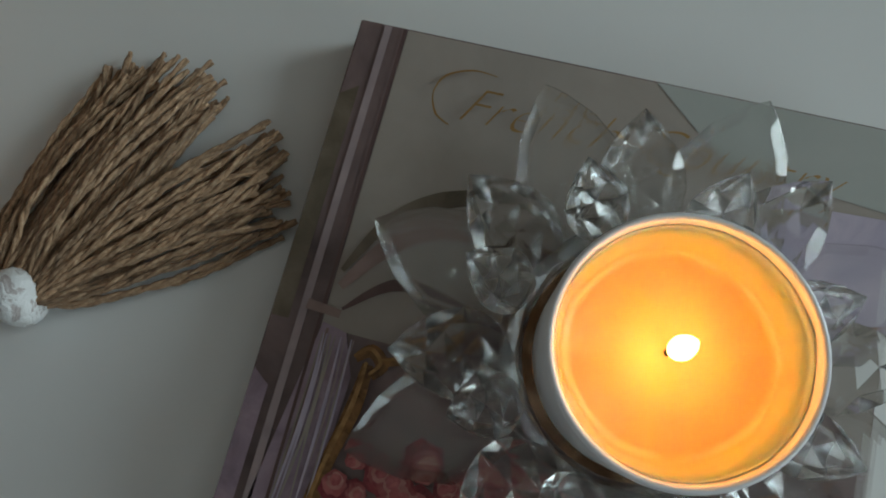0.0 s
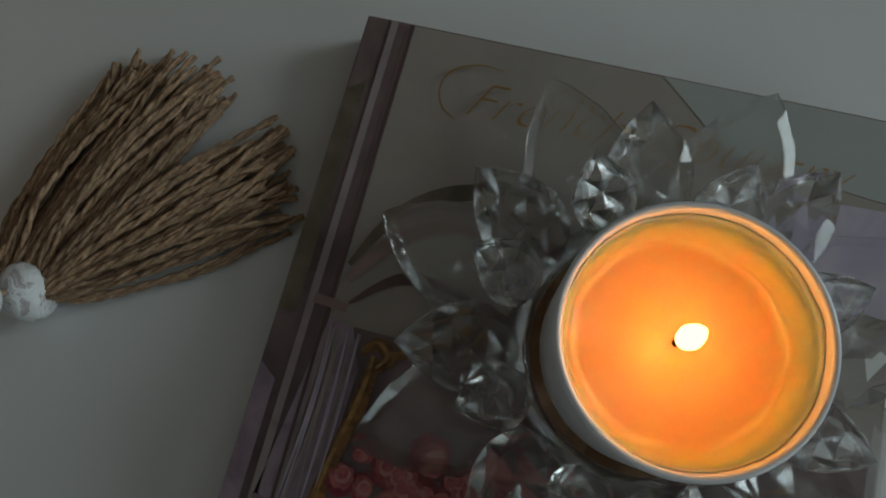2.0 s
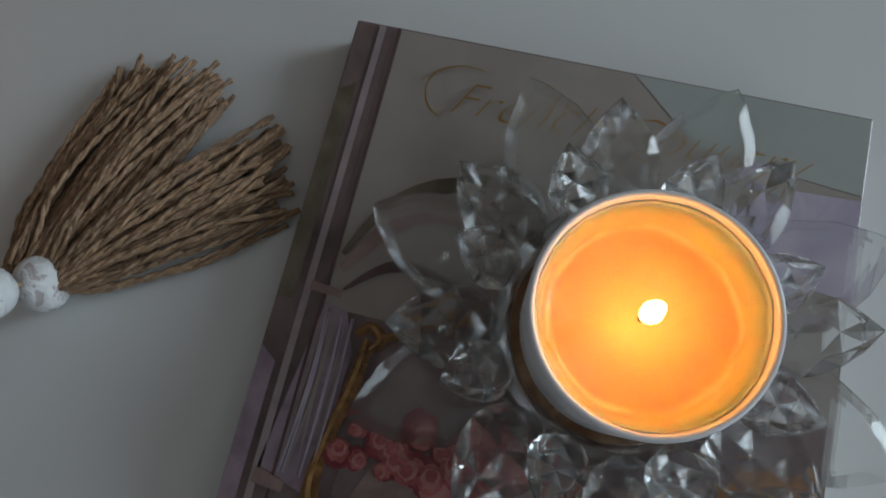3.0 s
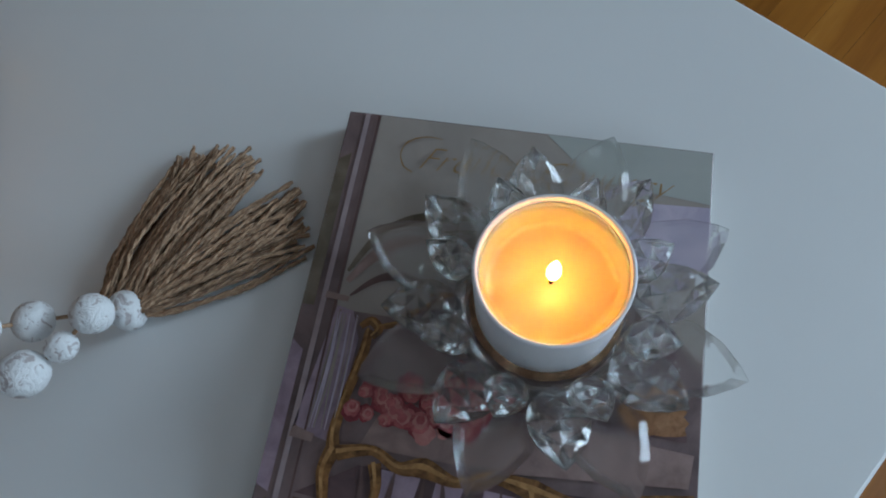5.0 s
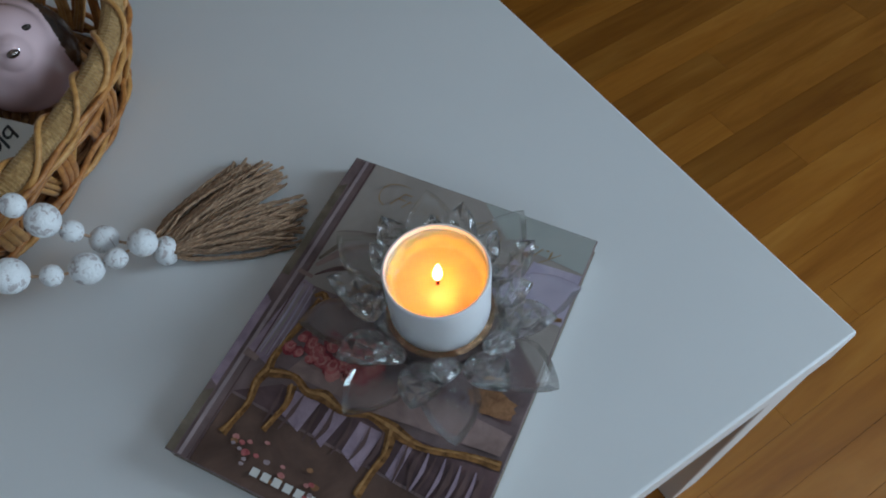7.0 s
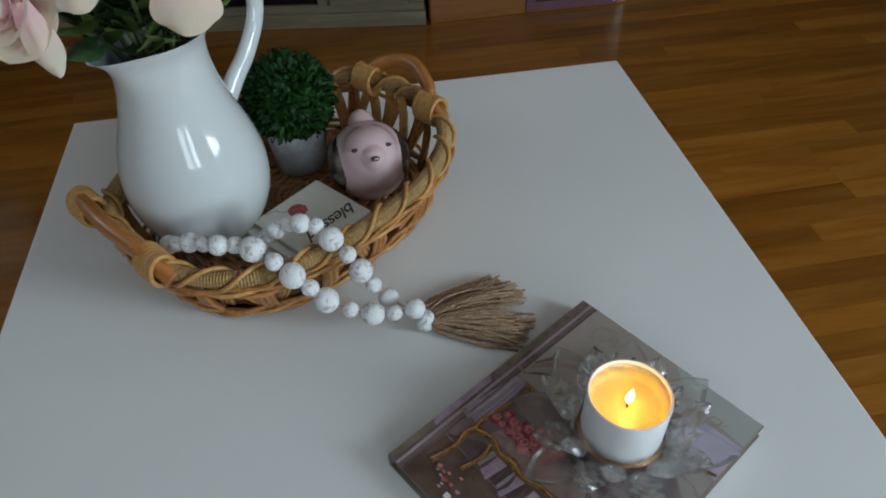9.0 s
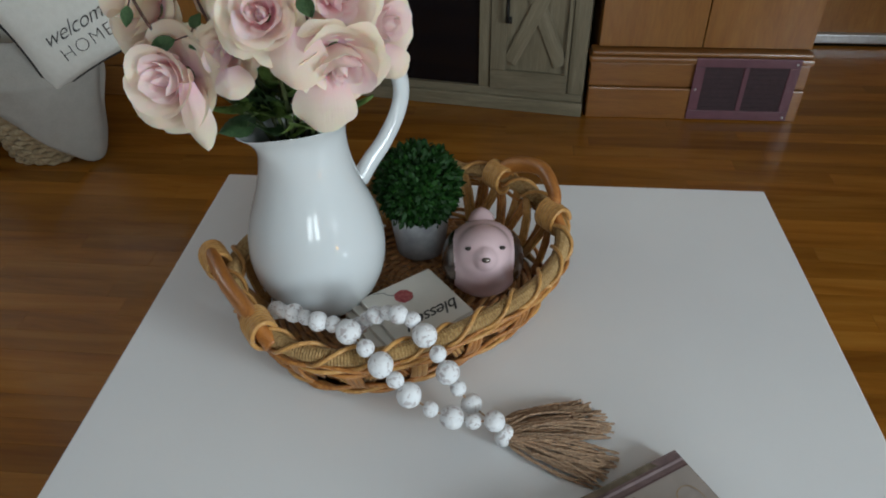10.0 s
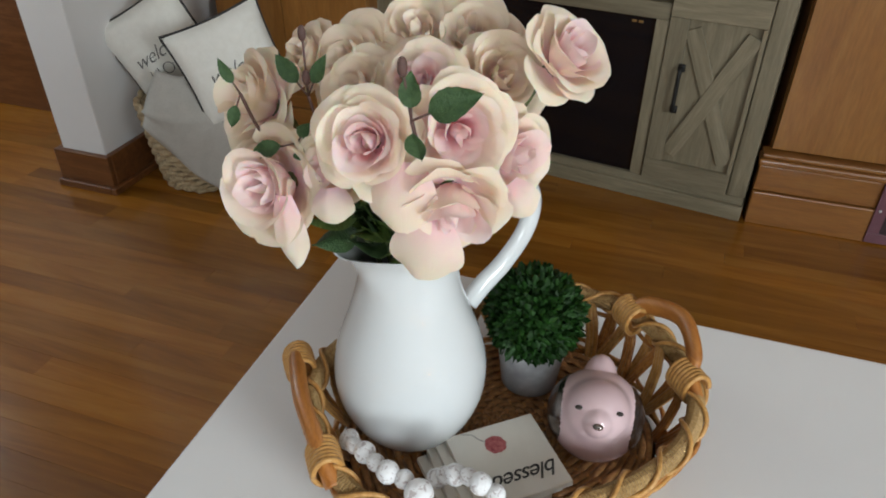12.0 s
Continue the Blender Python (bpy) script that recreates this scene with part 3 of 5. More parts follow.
tube(bm, [(0.0015, 0.0005, BT / 2), (0.0015, BL - 0.0005, BT / 2)], BT / 2 - 0.0003, 16, squash=1.0)
for v in bm.verts:
    v.co.x = 0.0015 + (v.co.x - 0.0015) * 0.22
part("spine", bm, PRINT["olive"], book, "dark olive rounded spine")


def islands(bm):
    """One bmesh for each connected piece."""
    bm.faces.ensure_lookup_table()
    seen, out = set(), []
    for f in bm.faces:
        if f.index in seen or f in seen:
            continue
        stack, group = [f], []
        seen.add(f)
        while stack:
            g = stack.pop()
            group.append(g)
            for e in g.edges:
                for h in e.link_faces:
                    if h not in seen:
                        seen.add(h)
                        stack.append(h)
        piece, made = bmesh.new(), {}
        for g in group:
            for v in g.verts:
                if v not in made:
                    made[v] = piece.verts.new(v.co)
            piece.faces.new([made[v] for v in g.verts])
        out.append(piece)
    bm.free()
    return out


def jacket(name, colour, draw, layer, label=""):
    bm = bmesh.new()
    draw(bm, BT + 0.00025 * layer)
    for piece in islands(bm):
        part(name, piece, PRINT[colour], front, label, False)


def quads(*shapes):
    def draw(bm, z):
        for s in shapes:
            flat_shape(bm, s, z)
    return draw


jacket("printed_wall", "greige", quads([(0.020, 0.150), (BW - 0.001, 0.150), (BW - 0.001, BL - 0.001), (0.020, BL - 0.001)]), 1)
jacket("printed_wall", "green", quads([(0.150, 0.246), (BW - 0.001, 0.240), (BW - 0.001, BL - 0.001), (0.120, BL - 0.001)]), 2)
jacket("printed_curtain", "blue", quads([(0.172, 0.196), (BW - 0.001, 0.192), (BW - 0.001, 0.238), (0.176, 0.236)], [(0.158, 0.20), (0.171, 0.197), (0.174, 0.225), (0.166, 0.228)]), 3)
jacket("printed_edge", "edge", quads([(0.0105, 0.001), (0.0135, 0.001), (0.0135, BL - 0.001), (0.0105, BL - 0.001)]), 3)
jacket("printed_edge", "olive", quads([(0.0006, 0.150), (0.0075, 0.150), (0.0075, 0.245), (0.0006, 0.24)], [(0.0006, 0.001), (0.0075, 0.001), (0.0075, 0.05), (0.0006, 0.045)]), 3)
jacket("printed_edge", "lilac", quads([(0.0006, 0.055), (0.0075, 0.052), (0.0075, 0.125), (0.0006, 0.13)]), 3)
jacket("printed_groove", "dark", quads([(0.0184, 0.001), (0.0196, 0.001), (0.0196, BL - 0.001), (0.0184, BL - 0.001)]), 4)
jacket("printed_floor", "floor", quads([(0.0206, 0.001), (BW - 0.001, 0.001), (BW - 0.001, 0.040), (0.0206, 0.052)]), 2)
jacket("printed_shade", "mauve", quads([(0.0206, 0.054), (BW - 0.001, 0.042), (BW - 0.001, 0.078), (0.05, 0.072)]), 2)
jacket("printed_chest", "lilac", quads([(0.012, 0.085), (0.034, 0.080), (0.036, 0.135), (0.030, 0.150), (0.0205, 0.152)], [(0.06, 0.054), (0.078, 0.047), (0.082, 0.071), (0.062, 0.072)], [(0.088, 0.05), (0.098, 0.044), (0.104, 0.070), (0.090, 0.071)], [(0.112, 0.048), (0.128, 0.040), (0.132, 0.070), (0.114, 0.071)], [(0.146, 0.046), (0.153, 0.044), (0.155, 0.072), (0.148, 0.072)]), 3)
jacket("printed_seat_back", "wall", quads([(0.042, 0.082), (0.208, 0.088), (0.212, 0.150), (0.170, 0.186), (0.090, 0.178), (0.046, 0.138)]), 3)
jacket("printed_cushion", "cream", quads([(0.048, 0.081), (0.120, 0.080), (0.21, 0.088), (0.212, 0.104), (0.160, 0.107), (0.09, 0.102), (0.055, 0.098)]), 4)
jacket("printed_arch", "olive", lambda bm, z: flat_ribbon(bm, [(0.022, 0.172), (0.034, 0.194), (0.052, 0.207), (0.078, 0.213), (0.10, 0.206)], [0.002, 0.005, 0.007, 0.005, 0.001], z), 4)
jacket("printed_arch", "cream", lambda bm, z: flat_ribbon(bm, [(0.023, 0.166), (0.036, 0.184), (0.052, 0.194), (0.066, 0.194)], [0.003, 0.007, 0.006, 0.002], z), 5)
jacket("printed_drape", "dark", lambda bm, z: [flat_ribbon(bm, p, [0.001, 0.005, 0.001], z) for p in ([(0.026, 0.158), (0.045, 0.172), (0.075, 0.168)], [(0.07, 0.20), (0.10, 0.19), (0.12, 0.17)])], 5)


def settee(bm, z, k=1.0, shift=0.0):
    def rail(pts, widths, up):
        flat_ribbon(bm, [(x - shift, y + shift) for x, y in pts], [w * k for w in widths], z + up)

    rail([(0.036, 0.142), (0.041, 0.146), (0.046, 0.142), (0.043, 0.137)], [0.003, 0.005, 0.005, 0.003], 0.00003)
    rail([(0.041, 0.141), (0.040, 0.125), (0.036, 0.104), (0.034, 0.086), (0.036, 0.076)], [0.004, 0.006, 0.005, 0.006, 0.008], 0.00006)
    rail([(0.036, 0.078), (0.033, 0.066), (0.036, 0.050), (0.033, 0.034), (0.031, 0.025)], [0.009, 0.007, 0.005, 0.005, 0.008], 0.00009)
    rail([(0.038, 0.076), (0.056, 0.080), (0.070, 0.074), (0.083, 0.076), (0.10, 0.072), (0.118, 0.077), (0.137, 0.075), (0.16, 0.072), (0.19, 0.079), (0.213, 0.082)], [0.008, 0.005, 0.006, 0.010, 0.005, 0.005, 0.010, 0.005, 0.005, 0.007], 0.00012)
    rail([(0.058, 0.074), (0.061, 0.062), (0.059, 0.050), (0.056, 0.038)], [0.007, 0.005, 0.004, 0.005], 0.00015)
    rail([(0.137, 0.074), (0.140, 0.058), (0.137, 0.042), (0.135, 0.026)], [0.009, 0.006, 0.005, 0.007], 0.00018)
    rail([(0.203, 0.194), (BW - 0.002, 0.197)], [0.004, 0.003], 0.00021)
    rail([(0.046, 0.143), (0.062, 0.150), (0.085, 0.17), (0.12, 0.178), (0.16, 0.172)], [0.003, 0.004, 0.003, 0.003, 0.002], 0.00024)


jacket("printed_settee", "gold", settee, 6, "carved gilt settee frame")
jacket("printed_gilding", "gilt", lambda bm, z: settee(bm, z, 0.30, 0.0007), 8, "bright gilding on the settee frame")


BOUQUET = random.Random(31)
BLOSSOMS = [(0.044 + 0.0027 * k + BOUQUET.uniform(-0.003, 0.003), 0.105 + BOUQUET.uniform(-0.010, 0.010), BOUQUET.uniform(0.0042, 0.0075)) for k in range(24)]


def blossoms(scale, shift, seed):
    def draw(bm, z):
        for k, (x, y, r) in enumerate(BLOSSOMS):
            flat_blob(bm, x + shift * math.sin(2.3 * k), y + shift * math.cos(1.7 * k), r * scale, z + 0.00003 * k, seed + k, 16)
    return draw


jacket("printed_rose", "wine", blossoms(1.0, 0.0, 1), 7, "pink printed rose")
jacket("printed_rose", "rose", blossoms(0.80, 0.0018, 40), 9, "pink printed rose")
jacket("printed_rose", "blush", blossoms(0.55, 0.0022, 80), 11, "pink printed rose")
jacket("printed_rose", "rose", blossoms(0.36, 0.0030, 120), 13, "pink printed rose")
jacket("printed_rose", "blush", lambda bm, z: [flat_blob(bm, x, y, r, z + 0.00004 * k, 20 + k) for k, (x, y, r) in enumerate(((0.080, 0.092, 0.0055), (0.090, 0.095, 0.004)))], 9)
FALLEN = random.Random(14)
for tone, layer in (("blush", 9), ("fur", 10), ("edge", 11), ("rose", 12)):
    jacket("printed_petal", tone, lambda bm, z: [flat_blob(bm, FALLEN.uniform(0.034, 0.110), FALLEN.uniform(0.010, 0.034), FALLEN.uniform(0.0016, 0.0034), z + 0.00003 * k, FALLEN.randint(0, 999), 9, 0.65) for k in range(6)], layer)
CURTAIN = random.Random(8)
for tone, layer in (("edge", 5), ("greige", 6), ("blue", 7)):
    jacket("printed_fold", tone, lambda bm, z: [flat_ribbon(bm, [(x, 0.148), (x + CURTAIN.uniform(-0.001, 0.001), 0.12), (x + CURTAIN.uniform(-0.002, 0.002), 0.086)], [0.0004, CURTAIN.uniform(0.0006, 0.0016), 0.0004], z + 0.00004 * k) for k, x in enumerate([CURTAIN.uniform(0.0215, 0.034) for _ in range(4)])], layer)
jacket("printed_fur", "fur", lambda bm, z: flat_blob(bm, 0.192, 0.119, 0.017, z, 40, 20, 0.55), 7)
jacket("printed_column", "cream", lambda bm, z: [flat_ribbon(bm, p, w, z) for p, w in (([(0.013, 0.157), (0.026, 0.156)], [0.004, 0.003]), ([(0.023, 0.150), (0.0215, 0.10)], [0.001, 0.001]), ([(0.012, 0.083), (0.024, 0.081)], [0.006, 0.004]))], 6)
jacket("printed_bar", "white", quads(*[[(0.064 + 0.0085 * k, 0.009), (0.070 + 0.0085 * k, 0.009), (0.070 + 0.0085 * k, 0.0145), (0.064 + 0.0085 * k, 0.0145)] for k in range(14)]), 11, "white printed bar")
lettering("title", "French Country", 0.0220, PRINT["foil"], front, pose(0.047, 0.2390, BT + 0.0026), 0.55, "gold script title", 1.0, -0.00050)
jacket("title_flourish", "foil", lambda bm, z: flat_ribbon(bm, [(0.046, 0.2365), (0.040, 0.240), (0.037, 0.248), (0.040, 0.256), (0.050, 0.2605), (0.060, 0.260)], [0.0004, 0.0009, 0.0005, 0.0009, 0.0007, 0.0003], z), 9)
FOLDS = random.Random(6)
jacket("printed_fold", "dark", lambda bm, z: [flat_ribbon(bm, [(x, 0.072), (x + FOLDS.uniform(-0.003, 0.003), 0.058), (x + FOLDS.uniform(-0.004, 0.002), 0.043)], [0.0006, FOLDS.uniform(0.0015, 0.0045), 0.001], z + 0.00004 * k) for k, x in enumerate((0.052, 0.069, 0.084, 0.093, 0.108, 0.122, 0.132, 0.151, 0.163, 0.172, 0.184, 0.195, 0.206))], 5)
jacket("printed_fold", "lilac", lambda bm, z: [flat_ribbon(bm, [(x, 0.072), (x + 0.001, 0.058), (x - 0.001, 0.044)], [0.0008, 0.003, 0.0012], z + 0.00004 * k) for k, x in enumerate((0.166, 0.178, 0.189, 0.200))], 4)
jacket("printed_shade", "mauve", lambda bm, z: [flat_ribbon(bm, p, w, z + 0.00004 * k) for k, (p, w) in enumerate((([(0.05, 0.105), (0.09, 0.110), (0.15, 0.113), (0.208, 0.111)], [0.002, 0.006, 0.007, 0.003]), ([(0.10, 0.150), (0.15, 0.158), (0.20, 0.150)], [0.002, 0.012, 0.004]), ([(0.06, 0.140), (0.08, 0.150), (0.11, 0.140)], [0.002, 0.008, 0.002])))], 5)

# ---- crystal lotus and candle ----
LOTUS = (-0.2512, 0.1748)
ZB = TOP + BT + 0.0026


def petal_mesh(name, length, width, thick, mat):
    """An almond-shaped glass petal from (0,0,0) along +x, a flat slab with a bevelled edge."""
    bm = bmesh.new()
    n = 12

    def outline(k, s, z):
        a = 2 * math.pi * k / n
        t = 0.5 - 0.5 * math.cos(a)
        half = width / 2 * (math.sin(math.pi * t ** 0.80) ** 0.8 if 0 < t < 1 else 0)
        return (length / 2 + (t * length - length / 2) * s, math.copysign(half, math.sin(a)) * s, z)

    levels = [(0.72, -thick / 2), (1.0, -thick * 0.14), (1.0, thick * 0.14), (0.78, thick / 2)]
    loops = []
    for s, z in levels:
        loops.append([bm.verts.new(outline(k, s, z)) for k in range(n)])
    for a, b in zip(loops, loops[1:]):
        for k in range(n):
            j = (k + 1) % n
            bm.faces.new((a[k], a[j], b[j], b[k]))
    bm.faces.new(loops[0][::-1])
    bm.faces.new(loops[-1])
    bmesh.ops.remove_doubles(bm, verts=bm.verts, dist=1e-5)
    bmesh.ops.recalc_face_normals(bm, faces=bm.faces)
    me = bpy.data.meshes.new(name)
    bm.to_mesh(me)
    bm.free()
    me.materials.append(mat)
    return me


def cut_petal_mesh(name, length, width, thick, nu, nv, mat):
    """A thick petal whose two faces are cut into small tilted facets."""
    bm = bmesh.new()
    rnd2 = random.Random(17)

    def at(i, j, s):
        t = i / nu
        w = -1 + 2 * j / nv
        half = width / 2 * (math.sin(math.pi * t ** 0.80) ** 0.8 if 0 < i < nu else 0.0)
        edge = abs(w) == 1 or i in (0, nu)
        if s > 0:  # flat table inside a bevelled crown
            z = 0.10 if edge else 0.50
            inset = 1.0 if edge else 1.28
        else:
            z = 0.10 if edge else 0.36 + 0.16 * (1 if (i + j) % 2 else -1) + rnd2.uniform(-0.03, 0.03)
            inset = 1.0
        return bm.verts.new((t * length, w * half * inset, s * thick * z))

    grids = {s: [[at(i, j, s) for j in range(nv + 1)] for i in range(nu + 1)] for s in (1, -1)}
    for s, g in grids.items():
        for i in range(nu):
            for j in range(nv):
                a, b, c, d = g[i][j], g[i + 1][j], g[i + 1][j + 1], g[i][j + 1]
                for tri in ((a, b, c), (a, c, d)) if (i + j) % 2 else ((a, b, d), (b, c, d)):
                    bm.faces.new(tri)
    for j in (0, nv):
        for i in range(nu):
            bm.faces.new((grids[1][i][j], grids[1][i + 1][j], grids[-1][i + 1][j], grids[-1][i][j]))
    bmesh.ops.remove_doubles(bm, verts=bm.verts, dist=1e-5)
    bmesh.ops.dissolve_degenerate(bm, edges=bm.edges, dist=1e-5)
    bmesh.ops.recalc_face_normals(bm, faces=bm.faces)
    me = bpy.data.meshes.new(name)
    bm.to_mesh(me)
    bm.free()
    me.materials.append(mat)
    return me


holder = thing("lotus_candle_holder", pose(*LOTUS, ZB), "clear cut-crystal lotus candle holder with three rings of petals", "candle holder")
outer = petal_mesh("outer_petal", 0.062, 0.042, 0.0075, CRYSTAL_CLEAR)
middle = cut_petal_mesh("middle_petal", 0.046, 0.031, 0.0080, 7, 4, CRYSTAL)
inner = cut_petal_mesh("inner_petal", 0.032, 0.022, 0.0080, 6, 4, CRYSTAL)
for k in range(8):
    a = -72 + 45 * k
    place("outer_petal", outer, holder, "", pose(0, 0, 0, 0, 0, a) @ pose(0.041, 0, 0.006, 0, -12, 0))
    place("middle_petal", middle, holder, "", pose(0, 0, 0, 0, 0, a + 22.5 + 4) @ pose(0.041, 0, 0.011, 0, -26, 0))
    place("inner_petal", inner, holder, "", pose(0, 0, 0, 0, 0, a - 1) @ pose(0.041, 0, 0.017, 0, -40, 0))
bm = bmesh.new()
lathe(bm, [(0.0, 0.0), (0.040, 0.0), (0.047, 0.005), (0.0485, 0.011), (0.046, 0.018), (0.042, 0.019), (0.040, 0.0125), (0.0, 0.0125)], 16)
part("cup", bm, CRYSTAL, holder, "faceted clear glass cup", False)
bm = bmesh.new()
lathe(bm, [(0.0, 0.0129), (0.0392, 0.0129), (0.0394, 0.0142), (0.0, 0.0142)], 32)
part("plate", bm, COPPER, holder, "copper-coloured plate")

candle = thing("candle", pose(*LOTUS, ZB + 0.0146), "lit cream candle in a white round jar on the crystal holder", "candle")
JH = TOP + 0.09 - (ZB + 0.0146)
bm = bmesh.new()
lathe(bm, [(0.0, 0.0), (0.033, 0.0), (0.0355, 0.002), (0.0362, 0.006), (0.0362, JH - 0.0012), (0.0357, JH), (0.0345, JH), (0.0338, JH - 0.0012), (0.0336, 0.004), (0.0, 0.004)], 64)
part("jar", bm, JAR_WHITE, candle, "white candle jar with a thin rim")
WZ = 0.519 - (ZB + 0.0146)
bm = bmesh.new()
lathe(bm, [(0.0, 0.0045), (0.0333, 0.0045), (0.0334, WZ + 0.0175), (0.0332, WZ + 0.0175), (0.0329, WZ + 0.0120), (0.0326, WZ + 0.0080), (0.0320, WZ + 0.0055), (0.0312, WZ + 0.0028), (0.0298, WZ + 0.0010), (0.0270, WZ + 0.0002), (0.020, WZ), (0.010, WZ - 0.0004), (0.004, WZ + 0.0002), (0.0, WZ + 0.0006)], 96)
for v in bm.verts:
    r = math.hypot(v.co.x, v.co.y)
    if v.co.z > WZ - 0.001 and r > 0.02:
        k = 1 - 0.045 * (0.5 + noise.noise((v.co.x * 70, v.co.y * 70, v.co.z * 160))) * (r < 0.0326) * (r - 0.02) / 0.012
        v.co.x, v.co.y, v.co.z = v.co.x * k, v.co.y * k, v.co.z + 0.0016 * noise.noise((v.co.x * 90, v.co.y * 90, 2.0)) * (r - 0.02) / 0.012
part("wax", bm, WAX, candle, "glowing molten wax")
bm = bmesh.new()
tube(bm, smooth_line([(0, 0, WZ - 0.001), (0.0004, 0.0004, WZ + 0.004), (-0.0010, 0.0004, WZ + 0.0085)], 4), 0.0011, 8)
part("wick", bm, WICK, candle)
bm = bmesh.new()
lathe(bm, [(0.0, WZ + 0.0072), (0.0016, WZ + 0.0082), (0.0030, WZ + 0.0110), (0.0035, WZ + 0.0145), (0.0028, WZ + 0.0190), (0.0014, WZ + 0.0235), (0.0, WZ + 0.0265)], 16)
for v in bm.verts:
    v.co.x += 0.09 * (v.co.z - WZ - 0.0072)
part("flame", bm, FLAME, candle, "small yellow flame")

# ---- bead garland ----
garland = thing("bead_garland", pose(0, 0, 0), "whitewashed wooden bead garland with a jute tassel draped over the basket", "bead garland")
CHAIN_A = [(-0.412, 0.353, 0.485), (-0.434, 0.351, 0.485), (-0.456, 0.354, 0.486), (-0.478, 0.355, 0.496), (-0.501, 0.363, 0.507), (-0.515, 0.368, 0.523), (-0.530, 0.374, 0.538), (-0.546, 0.384, 0.551), (-0.566, 0.399, 0.558), (-0.584, 0.409, 0.558), (-0.600, 0.410, 0.560), (-0.616, 0.419, 0.556), (-0.632, 0.430, 0.551), (-0.648, 0.440, 0.543), (-0.660, 0.452, 0.533), (-0.666, 0.466, 0.520)]
SIZE_A = [0.0112, 0.0086, 0.0128, 0.0084, 0.0135, 0.0092, 0.0136, 0.0095, 0.0132, 0.0090, 0.0108, 0.0085, 0.0105, 0.0085, 0.0105, 0.0085]
CHAIN_B = [(-0.437, 0.377, 0.481), (-0.451, 0.377, 0.505), (-0.462, 0.381, 0.524), (-0.473, 0.393, 0.538), (-0.488, 0.408, 0.549), (-0.502, 0.421, 0.558), (-0.517, 0.424, 0.562), (-0.530, 0.432, 0.556), (-0.544, 0.437, 0.547), (-0.556, 0.443, 0.534), (-0.566, 0.447, 0.520)]
SIZE_B = [0.0112, 0.0085, 0.0128, 0.0092, 0.0132, 0.0090, 0.0105, 0.0085, 0.0108, 0.0085, 0.0100]
bm = bmesh.new()
bmesh.ops.create_uvsphere(bm, u_segments=20, v_segments=14, radius=1.0)
for v in bm.verts:
    v.co *= 1 + 0.02 * noise.noise(v.co * 2.5)
bead_me = bpy.data.meshes.new("bead")
bm.to_mesh(bead_me)
bm.free()
bead_me.polygons.foreach_set("use_smooth", [True] * len(bead_me.polygons))
bead_me.materials.append(BEAD)
rnd = random.Random(4)
for chain, sizes in ((CHAIN_A, SIZE_A), (CHAIN_B, SIZE_B)):
    for p, r in zip(chain, sizes):
        turn = Euler([rnd.uniform(0, 6.28) for _ in range(3)])
        place("bead", bead_me, garland, "", Matrix.LocRotScale(p, turn, (r * 1.02, r * 1.02, r * 0.97)))
    bm = bmesh.new()
    tube(bm, smooth_line([(-0.402, 0.353, 0.468)] + chain, 3), 0.0012, 5)
    part("cord", bm, JUTE, garland)
place("bead", bead_me, garland, "", Matrix.LocRotScale((-0.4015, 0.3535, 0.4622), Euler((0.3, 0.2, -0.2)), (0.0105, 0.0122, 0.0118)))


def tassel():
    """Jute strands that fan out over the table top from the last bead."""
    root, rnd2 = Vector((-0.3925, 0.352, 0.4610)), random.Random(9)
    bm = bmesh.new()
    for i in range(130):
        s = i / 129
        layer = rnd2.random()
        head = 39.5 - 70 * s + rnd2.uniform(-3.6, 3.6)
        gap = 8 * math.exp(-((s - 0.56) / 0.07) ** 2) * (1 if s > 0.56 else -1)
        head -= gap
        length = (0.094 + 0.014 * math.sin(3.1 * s) - 0.013 * math.exp(-((s - 0.56) / 0.07) ** 2)) * rnd2.uniform(0.90, 1.05)
        lift = 0.0035 + 0.016 * layer * (1 - abs(2 * s - 1) ** 2 * 0.75)
        pts, bow = [], rnd2.uniform(-0.008, 0.008)
        for k in range(8):
            t = k / 7
            ang = radians(head + 14 * (0.5 - s) * (1 - t))
            across = Vector((-math.sin(ang), math.cos(ang), 0))
            wob = bow * math.sin(math.pi * t) + 0.0022 * noise.noise((i * 3.1, t * 5, 0))
            h = 0.4515 + (0.010 + 0.006 * (layer - 0.5)) * (1 - t) ** 1.5 + lift * (math.sin(math.pi * min(t * 0.93, 1)) ** 0.8) * 0.62 + 0.0015 * layer + 0.004 * layer * t
            pts.append(root + Vector((math.cos(ang), math.sin(ang), 0)) * length * t + across * (wob + (0.050 if s < 0.5 else 0.017) * (0.5 - s) * (1 - t) ** 1.3))
            pts[-1].z = h
        line = smooth_line(pts, 9)
        for ply in (0.0, math.pi):
            yarn = []
            for j, p in enumerate(line):
                d = (line[min(j + 1, len(line) - 1)] - line[max(j - 1, 0)]).normalized()
                across = d.cross(Vector((0, 0, 1))).normalized()
                ang = ply + 0.55 * j + i
                yarn.append(p + 0.00055 * (math.cos(ang) * across + math.sin(ang) * across.cross(d)))
            tube(bm, yarn, 0.00092, 5)
    return bm


tagged(part("tassel", tassel(), JUTE, garland, "frayed jute twine tassel"), kind="stuff")

# ---- tray basket ----
BASKET = Matrix.Translation((-0.534, 0.576, TOP)) @ pose(0, 0, 0, 0, 0, 38)
A_RIM, B_RIM, A_FOOT, B_FOOT = 0.204, 0.157, 0.176, 0.136
basket = thing("tray_basket", BASKET, "oval honey rattan tray basket with bent wooden handles", "basket")


